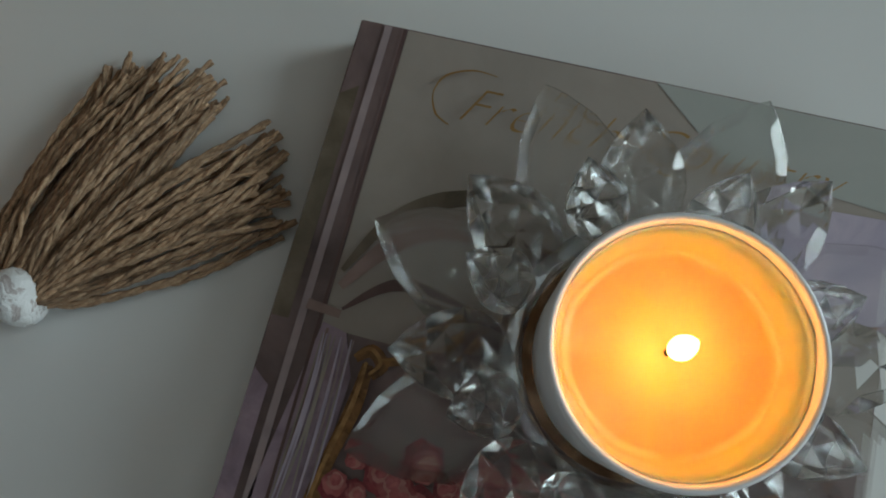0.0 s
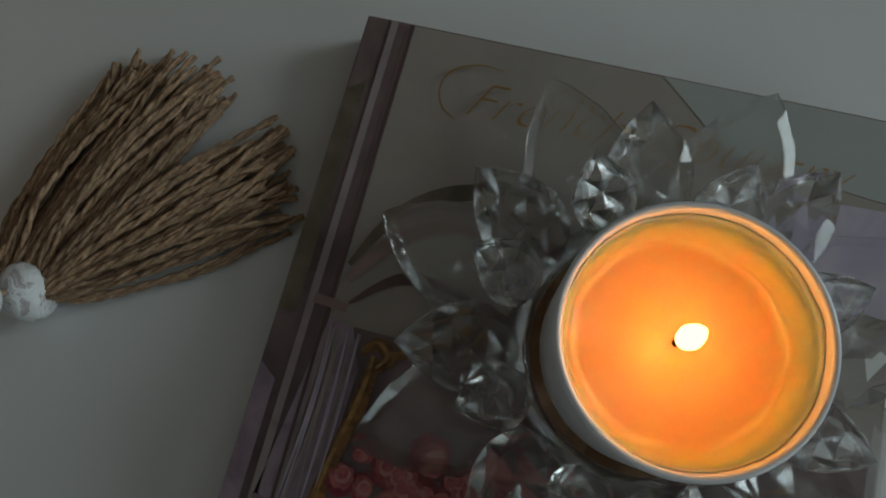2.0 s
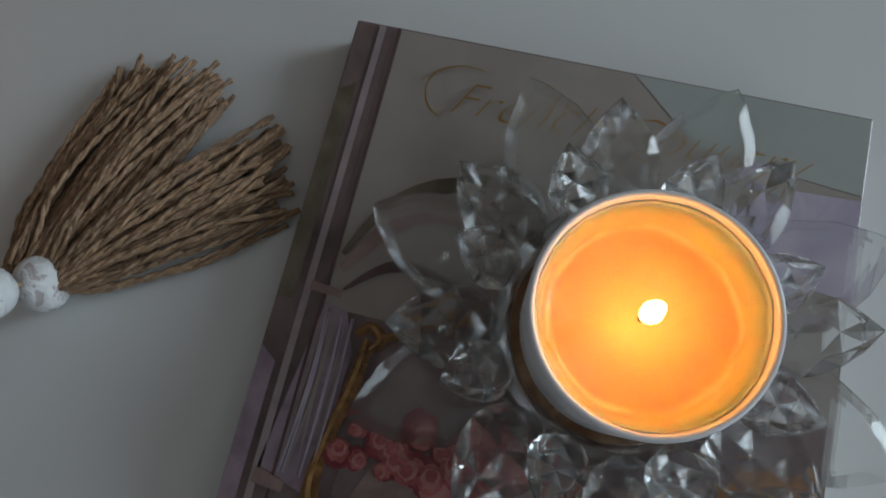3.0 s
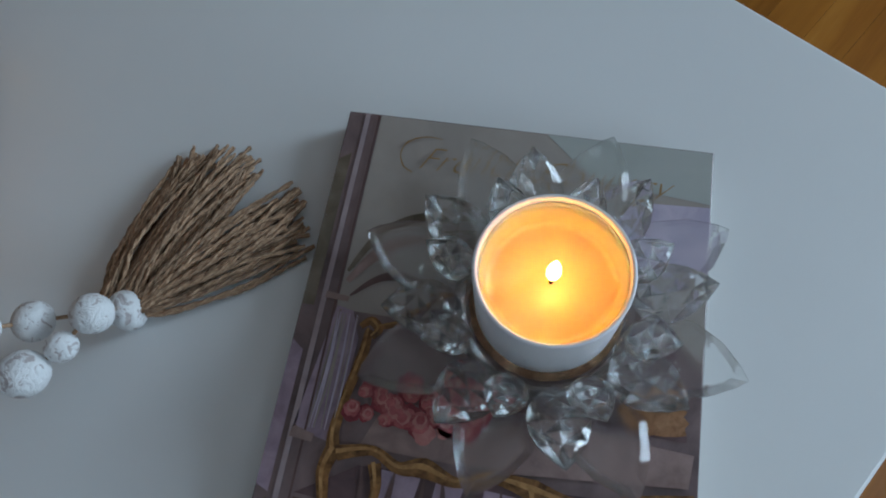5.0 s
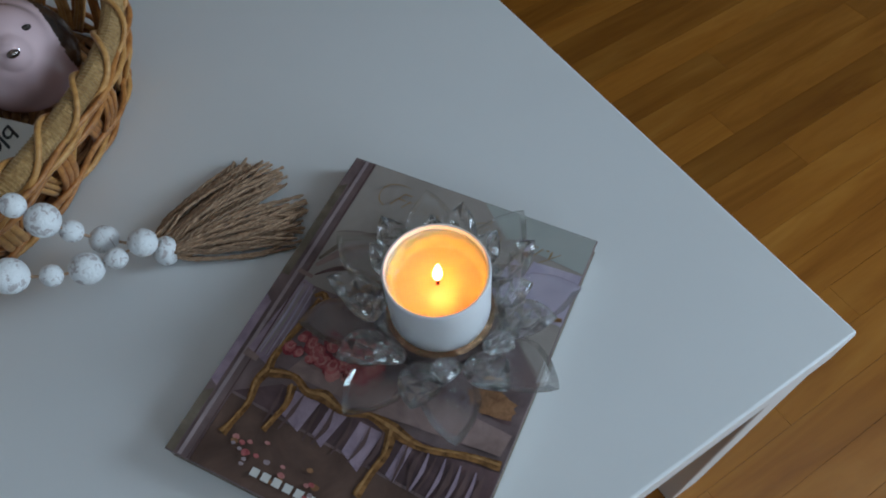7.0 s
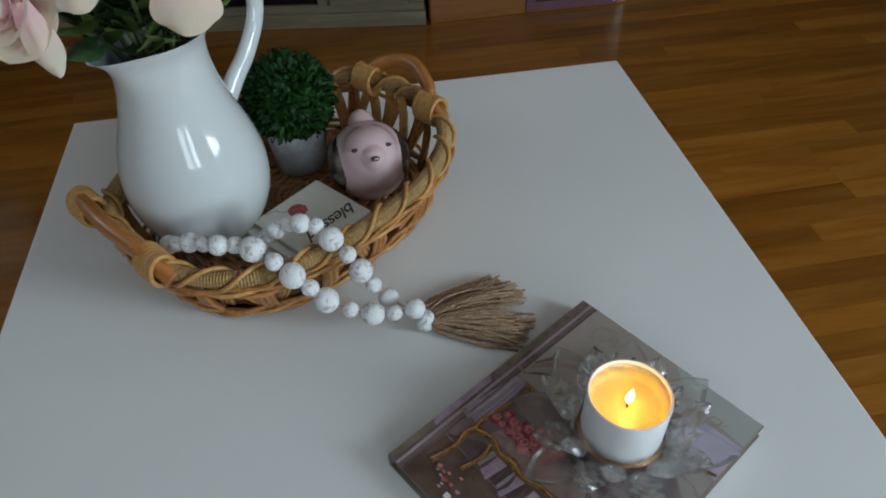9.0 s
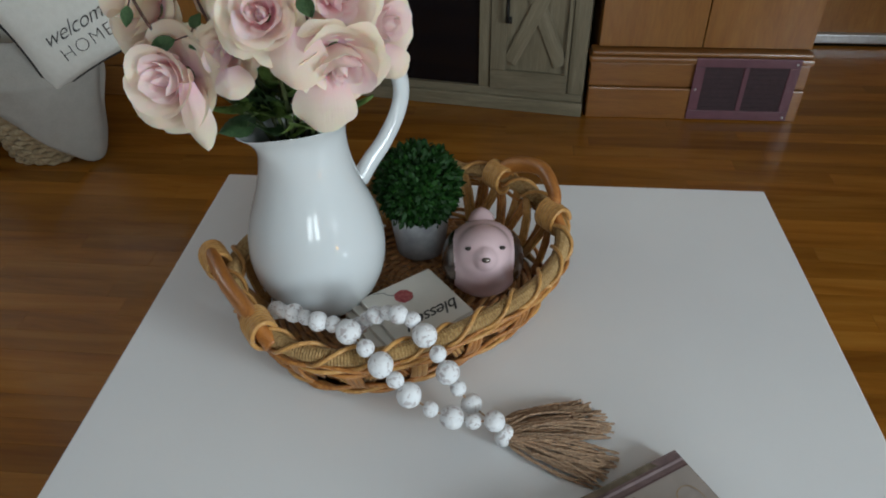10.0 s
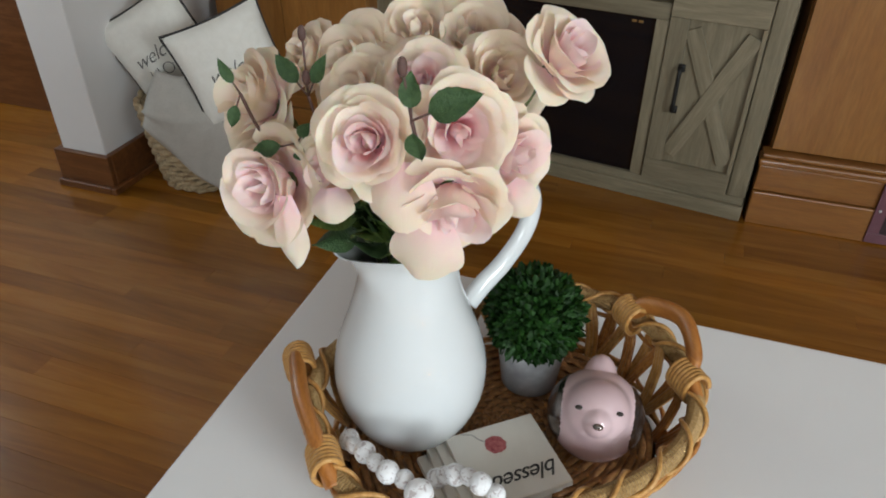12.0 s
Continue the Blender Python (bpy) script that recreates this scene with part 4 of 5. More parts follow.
def oval(t, a, b, z, p=2.5):
    c, s = math.cos(t), math.sin(t)
    r = (abs(c) ** p + abs(s) ** p) ** (-1 / p)
    return Vector((a * r * c, b * r * s, z))


def rim_z(t):
    return 0.078 + 0.009 * abs(math.cos(t)) ** 3


def wall_at(t, h, out=0.0):
    """A place on the basket's side: h from 0 at the foot to 1 at the rim."""
    bulge = math.sin(math.pi * h) * 0.006 + out
    p = oval(t, A_FOOT + (A_RIM - A_FOOT) * h + bulge, B_FOOT + (B_RIM - B_FOOT) * h + bulge, 0.006 + (rim_z(t) - 0.006) * h)
    return p


N = 140
bm = bmesh.new()
line = [oval(2 * math.pi * k / 760, A_RIM, B_RIM, rim_z(2 * math.pi * k / 760)) for k in range(760)]
tube(bm, line, 0.0092, 10, True, radii=[0.0084 + 0.0013 * (k % 2) for k in range(760)])
part("rim", bm, SEAGRASS, basket, "seagrass-wrapped rope rim", False)
for phase, out, dz, amp in ((0.0, 0.0115, 0.0, 0.0), (math.pi, 0.0115, 0.0, 0.0)):
    bm = bmesh.new()
    pts = []
    for k in range(N * 2):
        t = 2 * math.pi * k / (N * 2)
        w, c = math.sin(13 * t + phase), math.cos(13 * t + phase)
        p = oval(t, A_RIM + out * c, B_RIM + out * c, rim_z(t) + dz + 0.0115 * w)
        pts.append(p)
    tube(bm, pts, 0.0026, 6, True)
    part("braid_strand", bm, RATTAN_PALE, basket, "pale cane braided round the rim")
for h, out, mat in ((0.86, 0.008, RATTAN), (0.78, 0.006, RATTAN_PALE), (0.70, 0.005, RATTAN), (0.16, 0.004, RATTAN), (0.08, 0.005, RATTAN_PALE), (0.0, 0.005, RATTAN)):
    bm = bmesh.new()
    tube(bm, [wall_at(2 * math.pi * k / N, h, out + 0.003 * math.sin(14 * 2 * math.pi * k / N + h * 30)) for k in range(N)], 0.0029, 6, True)
    part("weave_strand", bm, mat, basket)
STAKES = 18
for k in range(STAKES):
    t0 = 2 * math.pi * (k + 0.5) / STAKES
    bm = bmesh.new()
    for j in (-1, 0, 1):
        tube(bm, [wall_at(t0 + 0.034 * j * (1.0 - 0.2 * h), h, 0.001 + 0.004 * math.sin(math.pi * h) + 0.0008 * j) for h in (0.0, 0.2, 0.4, 0.6, 0.8, 0.97)], 0.0036, 6, squash=0.6)
    part("stake", bm, RATTAN_PALE if k % 3 == 0 else RATTAN, basket)
for k in range(STAKES):
    t0 = 2 * math.pi * (k + 0.5) / STAKES
    for s in (1, -1):
        bm = bmesh.new()
        for j in (-1, 0, 1):
            tube(bm, [wall_at(t0 + s * (0.02 + 0.16 * h) + 0.030 * j, h, -0.004 - 0.0015 * s) for h in (0.06, 0.3, 0.6, 0.95)], 0.0033, 6, squash=0.6)
        part("lattice_strand", bm, RATTAN_PALE if (k + s) % 2 == 0 else RATTAN, basket)
bm = bmesh.new()
vs = [bm.verts.new(oval(2 * math.pi * k / 64, A_FOOT, B_FOOT, 0.004)) for k in range(64)]
bm.faces.new(vs)
bmesh.ops.solidify(bm, geom=list(bm.faces), thickness=0.003)
part("base_board", bm, BASE_CANE, basket, "dark brown woven base", False)
for ring in range(1, 22):
    f = ring / 22
    bm = bmesh.new()
    tube(bm, [oval(2 * math.pi * k / 144, A_FOOT * f, B_FOOT * f, 0.0090 + 0.0022 * math.sin(18 * 2 * math.pi * k / 144 + math.pi * (ring % 2))) for k in range(144)], 0.0042, 6, True, squash=0.7)
    part("base_strand", bm, BASE_CANE, basket)
for k in range(18):
    t = 2 * math.pi * k / 18
    bm = bmesh.new()
    tube(bm, [oval(t, A_FOOT * 0.1, B_FOOT * 0.1, 0.0095), oval(t, A_FOOT * 0.98, B_FOOT * 0.98, 0.0095)], 0.0030, 6, squash=0.7)
    part("base_spoke", bm, RATTAN, basket)


def handle_at(side, x, y, half, reach, rise):
    """A flat bent-wood bow lashed to the rim at both ends."""
    line = [(x - 0.003, half + 0.024, 0.080), (x + 0.002, half, 0.096), (x + reach * 0.55, half * 0.72, 0.099 + rise * 0.6), (x + reach, 0.0, 0.101 + rise), (x + reach * 0.55, -half * 0.72, 0.099 + rise * 0.6), (x + 0.002, -half, 0.096), (x - 0.003, -half - 0.024, 0.080)]
    bm = bmesh.new()
    tube(bm, smooth_line([(side * px, y + py, pz) for px, py, pz in line], 8), 0.0078 if side > 0 else 0.0088, 12, squash=1.45)
    handle = part("handle", bm, HANDLE_WOOD, basket, "bent orange-brown wooden handle")
    for end in (half, -half):
        bm = bmesh.new()
        turns = [2 * math.pi * q / 18 for q in range(18 * 7)]
        tube(bm, [(side * (x + 0.0145 * math.cos(a)), y + end + 0.0047 * (a / (2 * math.pi) - 3.5), 0.0895 + 0.0190 * math.sin(a)) for a in turns], 0.0031, 6)
        part("binding", bm, RATTAN_PALE, handle, "pale cane binding")


handle_at(1, 0.189, -0.005, 0.058, 0.026, 0.022)
handle_at(-1, 0.204, 0.027, 0.070, 0.008, 0.006)

# ---- pitcher ----
SPOUT = 232  # degrees, the way the spout points
pitcher = thing("pitcher", Matrix.Translation((-0.634, 0.556, TOP + 0.0145)) @ pose(0, 0, 0, 0, 0, SPOUT), "glossy white porcelain pitcher holding the roses in the basket", "pitcher")
OUTER = [(0.0, 0.0), (0.043, 0.0), (0.049, 0.004), (0.061, 0.016), (0.0725, 0.038), (0.0798, 0.062), (0.0820, 0.086), (0.0800, 0.110), (0.0732, 0.138), (0.0625, 0.168), (0.0545, 0.195), (0.0500, 0.220), (0.0488, 0.240), (0.0508, 0.254), (0.0560, 0.265), (0.0595, 0.270)]
INNER = [(0.0565, 0.269), (0.0480, 0.254), (0.0455, 0.240), (0.0470, 0.220), (0.0515, 0.195), (0.0695, 0.138), (0.078, 0.086), (0.056, 0.020), (0.0, 0.006)]


def spun(profile, steps=4):
    line = smooth_line([(r, 0, z) for r, z in profile], steps)
    return [(max(p.x, 0.0), p.z) for p in line]


bm = bmesh.new()
lathe(bm, spun(OUTER) + spun(INNER), 72)
for v in bm.verts:
    ang = math.atan2(v.co.y, v.co.x)
    up = max(0.0, (v.co.z - 0.205) / 0.065)
    pull = math.exp(-(ang / 0.55) ** 2) * up ** 1.6
    v.co.x += 0.016 * pull * math.cos(ang)
    v.co.z -= 0.003 * pull + 0.001 * up * up * math.cos(ang) ** 2
for v in bm.verts:
    v.co.z *= 0.972
part("body", bm, PORCELAIN, pitcher)
bm = bmesh.new()
hl_pts = smooth_line([(-0.050, 0, 0.240), (-0.070, 0, 0.266), (-0.101, 0, 0.282), (-0.136, 0, 0.274), (-0.153, 0, 0.241), (-0.146, 0, 0.207), (-0.120, 0, 0.176), (-0.095, 0, 0.158), (-0.074, 0, 0.140)], 6)
tube(bm, hl_pts, 0.0095, 12, squash=1.25, radii=[0.0105 - 0.0016 * math.sin(math.pi * i / (len(hl_pts) - 1)) for i in range(len(hl_pts))])
part("handle", bm, PORCELAIN, pitcher, "curved white porcelain handle")

# ---- potted boxwood ball ----
plant = thing("potted_plant", pose(-0.522, 0.664, TOP + 0.0145), "artificial boxwood ball in a small pale concrete pot", "potted plant")
bm = bmesh.new()
lathe(bm, [(0.0, 0.0), (0.031, 0.0), (0.0335, 0.002), (0.0405, 0.060), (0.0405, 0.066), (0.037, 0.066), (0.036, 0.058), (0.0, 0.056)], 40)
part("pot", bm, CONCRETE, plant)


def leaf_ball(radius, count, size):
    rnd2 = random.Random(3)
    verts, faces = [], []
    for i in range(count):
        z = 1 - 2 * (i + 0.5) / count
        a = i * 2.39996
        d = Vector((math.sqrt(1 - z * z) * math.cos(a), math.sqrt(1 - z * z) * math.sin(a), z))
        d = (d + Vector([rnd2.uniform(-0.12, 0.12) for _ in range(3)])).normalized()
        c = d * radius * rnd2.uniform(0.80, 1.0)
        grow = (d * rnd2.uniform(0.3, 1.0) + Vector([rnd2.uniform(-0.8, 0.8) for _ in range(3)])).normalized()
        side = grow.cross(d)
        side = (side if side.length > 0.1 else grow.cross(Vector((0, 0, 1)))).normalized()
        s = size * rnd2.uniform(0.7, 1.25)
        nrm = grow.cross(side)
        b = len(verts)
        verts += [c - grow * s * 0.1, c + grow * s * 0.5 + side * s * 0.32 + nrm * s * 0.1, c + grow * s * 1.0, c + grow * s * 0.5 - side * s * 0.32 + nrm * s * 0.1, c + grow * s * 0.45]
        faces += [(b, b + 1, b + 4), (b + 1, b + 2, b + 4), (b + 2, b + 3, b + 4), (b + 3, b, b + 4)]
    return verts, faces


me = bpy.data.meshes.new("foliage")
vv, ff = leaf_ball(0.0535, 3600, 0.0105)
me.from_pydata([tuple(v) for v in vv], [], ff)
me.materials.append(BOXWOOD)
tagged(place("foliage", me, plant, "dense dark green boxwood leaves", pose(0, 0.0, 0.103)), kind="stuff")
bm = bmesh.new()
bmesh.ops.create_icosphere(bm, subdivisions=3, radius=0.043, matrix=Matrix.Translation((0, 0, 0.103)))
part("core", bm, BOXWOOD, plant)

# ---- bird figurine ----


def bird_skin(d):
    """The bird's surface in direction d: a round body, a round head, a beak and a short tail."""
    body = 0.0500
    c, rad = Vector((0, -0.017, 0.0225)), 0.0350
    q = d.dot(c)
    inside = rad * rad - (c.length_squared - q * q)
    head = q + math.sqrt(inside) if inside > 0 else 0.0
    k = 0.0035
    h = max(k - abs(body - head), 0.0) / k
    r = max(body, head) + h * h * k * 0.25
    beak = max(0.0, d.dot(Vector((0, -0.80, 0.60)).normalized()))
    r += 0.008 * max(0.0, (beak - 0.965) / 0.035) ** 1.2
    tail = max(0.0, d.dot(Vector((0, 0.72, 0.69)).normalized()))
    r += 0.016 * max(0.0, (tail - 0.93) / 0.07) ** 1.2
    return d * r


def bird():
    bm = bmesh.new()
    bmesh.ops.create_uvsphere(bm, u_segments=144, v_segments=96, radius=1.0)
    for v in bm.verts:
        d = v.co.normalized()
        p = bird_skin(d)
        if p.z < -0.0437:
            p.z = -0.0437
        wing = ((d.z - 0.02) / 0.66) ** 2 + ((d.y - 0.10) / 0.80) ** 2
        if wing < 1 and abs(d.x) > 0.5:
            p += Vector((math.copysign(0.0022, d.x), 0, 0)) * min(1.0, (1 - wing) * 5)
        v.co = p
    for f in bm.faces:
        d = f.calc_center_median().normalized()
        f.material_index = 1 if ((d.z - 0.02) / 0.66) ** 2 + ((d.y - 0.10) / 0.80) ** 2 < 1 and abs(d.x) > 0.5 else 0
    spots = [((0, -0.80, 0.60), 0.0044, (1.25, 0.8, 0.75), 1)] + [((sx * 0.33, -0.60, 0.74), 0.0036, (1.3, 0.7, 0.7), 2) for sx in (-1, 1)]
    for d, r, shape, mi in spots:
        made = bmesh.ops.create_uvsphere(bm, u_segments=12, v_segments=8, radius=r, matrix=Matrix.Translation(bird_skin(Vector(d).normalized())) @ Matrix.Diagonal((*shape, 1)))
        for v in made["verts"]:
            for f in v.link_faces:
                f.material_index = mi
    return bm


figurine = part("bird_figurine", bird(), [PINK_GLAZE, SILVER_GLAZE, EYE_GLAZE])
figurine.matrix_basis = Matrix.Translation((-0.434, 0.590, TOP + 0.0145 + 0.0437)) @ pose(0, 0, 0, 0, 0, 6)
tagged(figurine, "round glossy pink ceramic bird figurine with silvery wings", "figurine")

# ---- coasters ----
CO = Vector((-0.511, 0.512, 0.0))
ZC = TOP + 0.0148


def coaster(i, dx, dy, turn):
    c = thing("coaster", Matrix.Translation((CO.x + dx, CO.y + dy, ZC + i * 0.0076)) @ pose(0, 0, 0, 0, 0, 39.6 + turn), "square ivory coaster with a thick pale edge in a fanned stack", "coaster", "stack of coasters")
    box_part("tile", (-0.051, 0.051, -0.048, 0.048, 0.0, 0.0074), CARD_STOCK, c, 0.001)
    return c


for i, (dx, dy, turn) in enumerate(((-0.026, -0.014, 2), (-0.0175, -0.010, -1), (-0.009, -0.005, 1.5))):
    coaster(i, dx, dy, turn)
top = coaster(3, 0, 0, 0)
tagged(top, "ivory coaster printed with a pink flower and blessed")
lettering("lettering", "blessed", 0.0265, INK, top, pose(0.047, -0.016, 0.0077, 0, 0, 180), 0.5, "black lettering", 0.92, 0.0002)
bm = bmesh.new()
for k in range(9):
    a = 2 * math.pi * k / 9
    flat_blob(bm, -0.004 + 0.0065 * math.cos(a), 0.021 + 0.0065 * math.sin(a), 0.0055, 0.0077 + 0.00005 * k, k)
flat_blob(bm, -0.004, 0.021, 0.006, 0.0083, 30)
part("flower_print", bm, PRINT["rose"], top, "pink printed flower", False)
bm = bmesh.new()
flat_ribbon(bm, [(-0.008, 0.026), (-0.018, 0.033), (-0.022, 0.041), (-0.034, 0.046)], [0.0012, 0.0009, 0.0008, 0.0006], 0.0077)
part("stem_print", bm, INK, top, "", False)

# ---- roses ----


def sheet(name, rows, cols, fn, mat):
    """A surface over u in -1..1 and v in 0..1, with UVs."""
    me = bpy.data.meshes.new(name)
    verts = [fn(-1 + 2 * i / cols, j / rows) for j in range(rows + 1) for i in range(cols + 1)]
    faces = [(j * (cols + 1) + i, j * (cols + 1) + i + 1, (j + 1) * (cols + 1) + i + 1, (j + 1) * (cols + 1) + i) for j in range(rows) for i in range(cols)]
    me.from_pydata(verts, [], faces)
    me.polygons.foreach_set("use_smooth", [True] * len(faces))
    uv = me.uv_layers.new(name="UVMap")
    for loop in me.loops:
        k = loop.vertex_index
        uv.data[loop.index].uv = ((k % (cols + 1)) / cols, (k // (cols + 1)) / rows)
    me.materials.append(mat)
    return me


def petal_fn(r0, r1, high, spread, curl, seed):
    """A cupped petal: it leaves the foot flat, turns upright and rolls its lip outwards."""
    def fn(u, v):
        wide = spread * (0.40 + 0.60 * math.sin(math.pi * min(1.0, 0.08 + 0.56 * v)))
        a = radians(u * wide)
        tip = 0.045 * max(0.0, 1 - 2.6 * abs(u)) * v ** 4
        s = v * (1 - 0.24 * abs(u) ** 2.4 * v) + tip
        top = max(0.0, s - 0.66) / 0.34
        roll = curl * top ** 2 * (0.65 + 0.55 * abs(u) ** 1.5 + 0.5 * noise.noise((u * 1.3 + seed * 3.7, 0.4, seed)))
        r = r0 + (r1 - r0) * math.sin(min(s, 1.0) * math.pi / 2) + roll + 0.05 * v * noise.noise((u * 1.6 + seed * 5.1, v * 2.0, seed))
        z = high * max(0.0, 1 - math.cos(min(s, 1.06) * math.pi / 2)) ** 0.72 - 0.75 * roll * top
        return (r * math.cos(a), r * math.sin(a), z + 0.06 * v * noise.noise((u * 2.1, v, seed * 3.3)))
    return fn


RINGS = [  # count, foot radius, edge radius, height, half spread, curl, colour
    (3, 0.02, 0.19, 0.80, 90, -0.05, PETAL_HEART),
    (3, 0.04, 0.30, 0.93, 76, 0.03, PETAL_HEART),
    (3, 0.06, 0.42, 0.95, 74, 0.12, PETAL_HEART),
    (4, 0.08, 0.56, 0.90, 70, 0.17, PETAL_MID),
    (5, 0.10, 0.70, 0.80, 58, 0.24, PETAL_OUTER),
    (5, 0.10, 0.84, 0.58, 52, 0.28, PETAL_OUTER),
]
PETALS = [[sheet("petal", 9, 10, petal_fn(r0, r1, hi, sp, cu, 1.0 + i + 7.0 * k), mt) for k in range(3)] for i, (n, r0, r1, hi, sp, cu, mt) in enumerate(RINGS)]


CREAM = [[sheet("petal", 9, 10, petal_fn(r0, r1, hi, sp, cu, 2.5 + i + 7.0 * k), PETAL_MID if i < 2 else PETAL_OUTER) for k in range(3)] for i, (n, r0, r1, hi, sp, cu, mt) in enumerate(RINGS)]


def leaf_fn(u, v):
    half = 0.36 * math.sin(math.pi * v ** 0.8) ** 0.85 if 0 < v < 1 else 0.0
    tooth = 0.03 * math.sin(v * 40) * abs(u)
    return (v - 0.02 * u * u, u * (half + tooth * half), 0.10 * abs(u) * half * 3 - 0.22 * v * v + 0.04 * math.sin(6 * v + 2 * u))


BUD_CORE = sheet("bud_core", 10, 20, lambda u, v: (0.15 * math.sin(math.pi * (0.15 + 0.80 * v)) * math.cos(math.pi * u + 2.0 * v) + 0.02 * u * v, 0.15 * math.sin(math.pi * (0.15 + 0.80 * v)) * math.sin(math.pi * u + 2.0 * v), 0.62 * v), PETAL_HEART)
LEAF_ME = sheet("leaf", 12, 6, leaf_fn, LEAF)
FRESH_ME = sheet("leaf", 12, 6, leaf_fn, FRESH_LEAF)
MOUTH = Vector((-0.636, 0.553, 0.703))


def aim(d):
    return Vector(d).to_track_quat("Z", "Y").to_matrix().to_4x4()


def rose(centre, facing, radius, seed, rings=6, cream=False, label="full pale pink and cream cloth rose in the pitcher"):
    """One rose: its petals, calyx and a stem into the pitcher's mouth."""
    radius *= 0.86
    rnd2 = random.Random(seed)
    f = Vector(facing).normalized()
    foot = Vector(centre) - f * radius * 0.45
    ob = thing("rose", Matrix.Translation(foot) @ aim(f) @ pose(0, 0, 0, 0, 0, rnd2.uniform(0, 360)), label, "rose", "bouquet of roses")
    for i, (n, *_rest) in enumerate(RINGS[:rings]):
        start = rnd2.uniform(0, 360)
        for k in range(n):
            s = radius * rnd2.uniform(0.9, 1.12)
            loose = 0.09 * radius if i < 3 else 0.03 * radius
            off = pose(rnd2.uniform(-loose, loose), rnd2.uniform(-loose, loose), rnd2.uniform(-loose, loose), rnd2.uniform(-7, 7), 0, 0)
            lean = rnd2.uniform(-7, 8) + (rnd2.uniform(0, 16) if i > 3 else 0)
            m = off @ pose(0, 0, 0, 0, 0, start + 360 * k / n + rnd2.uniform(-9, 9)) @ pose(0, 0, 0, 0, lean, 0) @ Matrix.Scale(s, 4)
            place("petal", (CREAM if cream else PETALS)[i][rnd2.randint(0, 2)], ob, "", m)
    bm = bmesh.new()
    lathe(bm, [(0.0, -0.32 * radius), (0.10 * radius, -0.28 * radius), (0.20 * radius, -0.10 * radius), (0.17 * radius, 0.04 * radius), (0.0, 0.06 * radius)], 12)
    part("calyx", bm, STEM_GREEN, ob)
    place("bud_core", BUD_CORE, ob, "", Matrix.Scale(radius, 4))
    inv = ob.matrix_basis.inverted()
    rim = MOUTH + Vector((foot.x - MOUTH.x, foot.y - MOUTH.y, 0)) * 0.28
    low = MOUTH - Vector((foot.x - MOUTH.x, foot.y - MOUTH.y, 0)) * 0.15 - Vector((0, 0, 0.14))
    bm = bmesh.new()
    tube(bm, smooth_line([inv @ p for p in (foot - f * radius * 0.25, foot.lerp(rim, 0.5) - f * radius * 0.25, rim, low)], 5), 0.0024, 6)
    part("stem", bm, STEM_GREEN, ob)
    return ob


ROSES = [  # centre, facing, radius
    ((-0.612, 0.432, 0.876), (0.15, -0.9, 0.42), 0.046),
    ((-0.556, 0.462, 0.879), (0.42, -0.85, 0.35), 0.050),
    ((-0.553, 0.436, 0.834), (0.30, -0.80, -0.35), 0.050),
    ((-0.719, 0.470, 0.801), (-0.20, -0.90, 0.28), 0.058),
    ((-0.758, 0.520, 0.850), (-0.45, -0.70, 0.45), 0.052),
    ((-0.663, 0.475, 0.828), (-0.15, -0.90, 0.05), 0.036),
    ((-0.692, 0.585, 0.868), (-0.30, -0.70, 0.60), 0.054),
    ((-0.650, 0.635, 0.884), (-0.05, -0.70, 0.65), 0.050),
    ((-0.618, 0.550, 0.876), (0.10, -0.65, 0.70), 0.044),
    ((-0.562, 0.600, 0.868), (0.50, -0.60, 0.55), 0.050),
    ((-0.508, 0.600, 0.895), (0.62, -0.25, 0.70), 0.047),
    ((-0.538, 0.545, 0.825), (0.80, -0.45, 0.15), 0.050),
    ((-0.670, 0.552, 0.858), (-0.10, -0.65, 0.70), 0.050),
    ((-0.742, 0.590, 0.868), (-0.50, -0.60, 0.55), 0.040),
    ((-0.602, 0.640, 0.888), (0.15, -0.65, 0.70), 0.046),
]
BLOOMS = []
for i, (c, f, r) in enumerate(ROSES):
    BLOOMS.append(rose(c, f, r * (0.93 if i < 3 else 1.0), 50 + i, cream=i in (4, 6, 7, 9, 12, 13, 14), label="deep pink-hearted cloth rose turned to the front" if i in (0, 1, 2) else "full pale pink and cream cloth rose in the pitcher"))


def loose_petal(bloom, a, b, width, belly):
    """A broad outer petal that hangs from a to b in front of the leaves."""
    a, b = Vector(a), Vector(b)
    side = (b - a).cross(Vector((0.1, -0.9, 0.3))).normalized()
    out = side.cross(b - a).normalized()
    if out.y > 0:
        out = -out
    inv = bloom.matrix_basis.inverted()

    def fn(u, v):
        w = width / 2 * (0.34 + 0.66 * math.sin(math.pi * min(1.0, 0.06 + 0.72 * v))) * (1 - 0.5 * max(0.0, v - 0.8) ** 2 * 12 * 0.4)
        drop = -0.18 * u * u * v ** 3
        p = a.lerp(b, v + drop) + side * u * w + out * (belly * math.sin(math.pi * v) * (1 - 0.5 * u * u) - 0.004 * u * u + 0.003 * noise.noise((u * 2, v * 3, width * 90)))
        return tuple(inv @ p)

    place("petal", sheet("petal", 9, 8, fn, PETAL_OUTER), bloom)


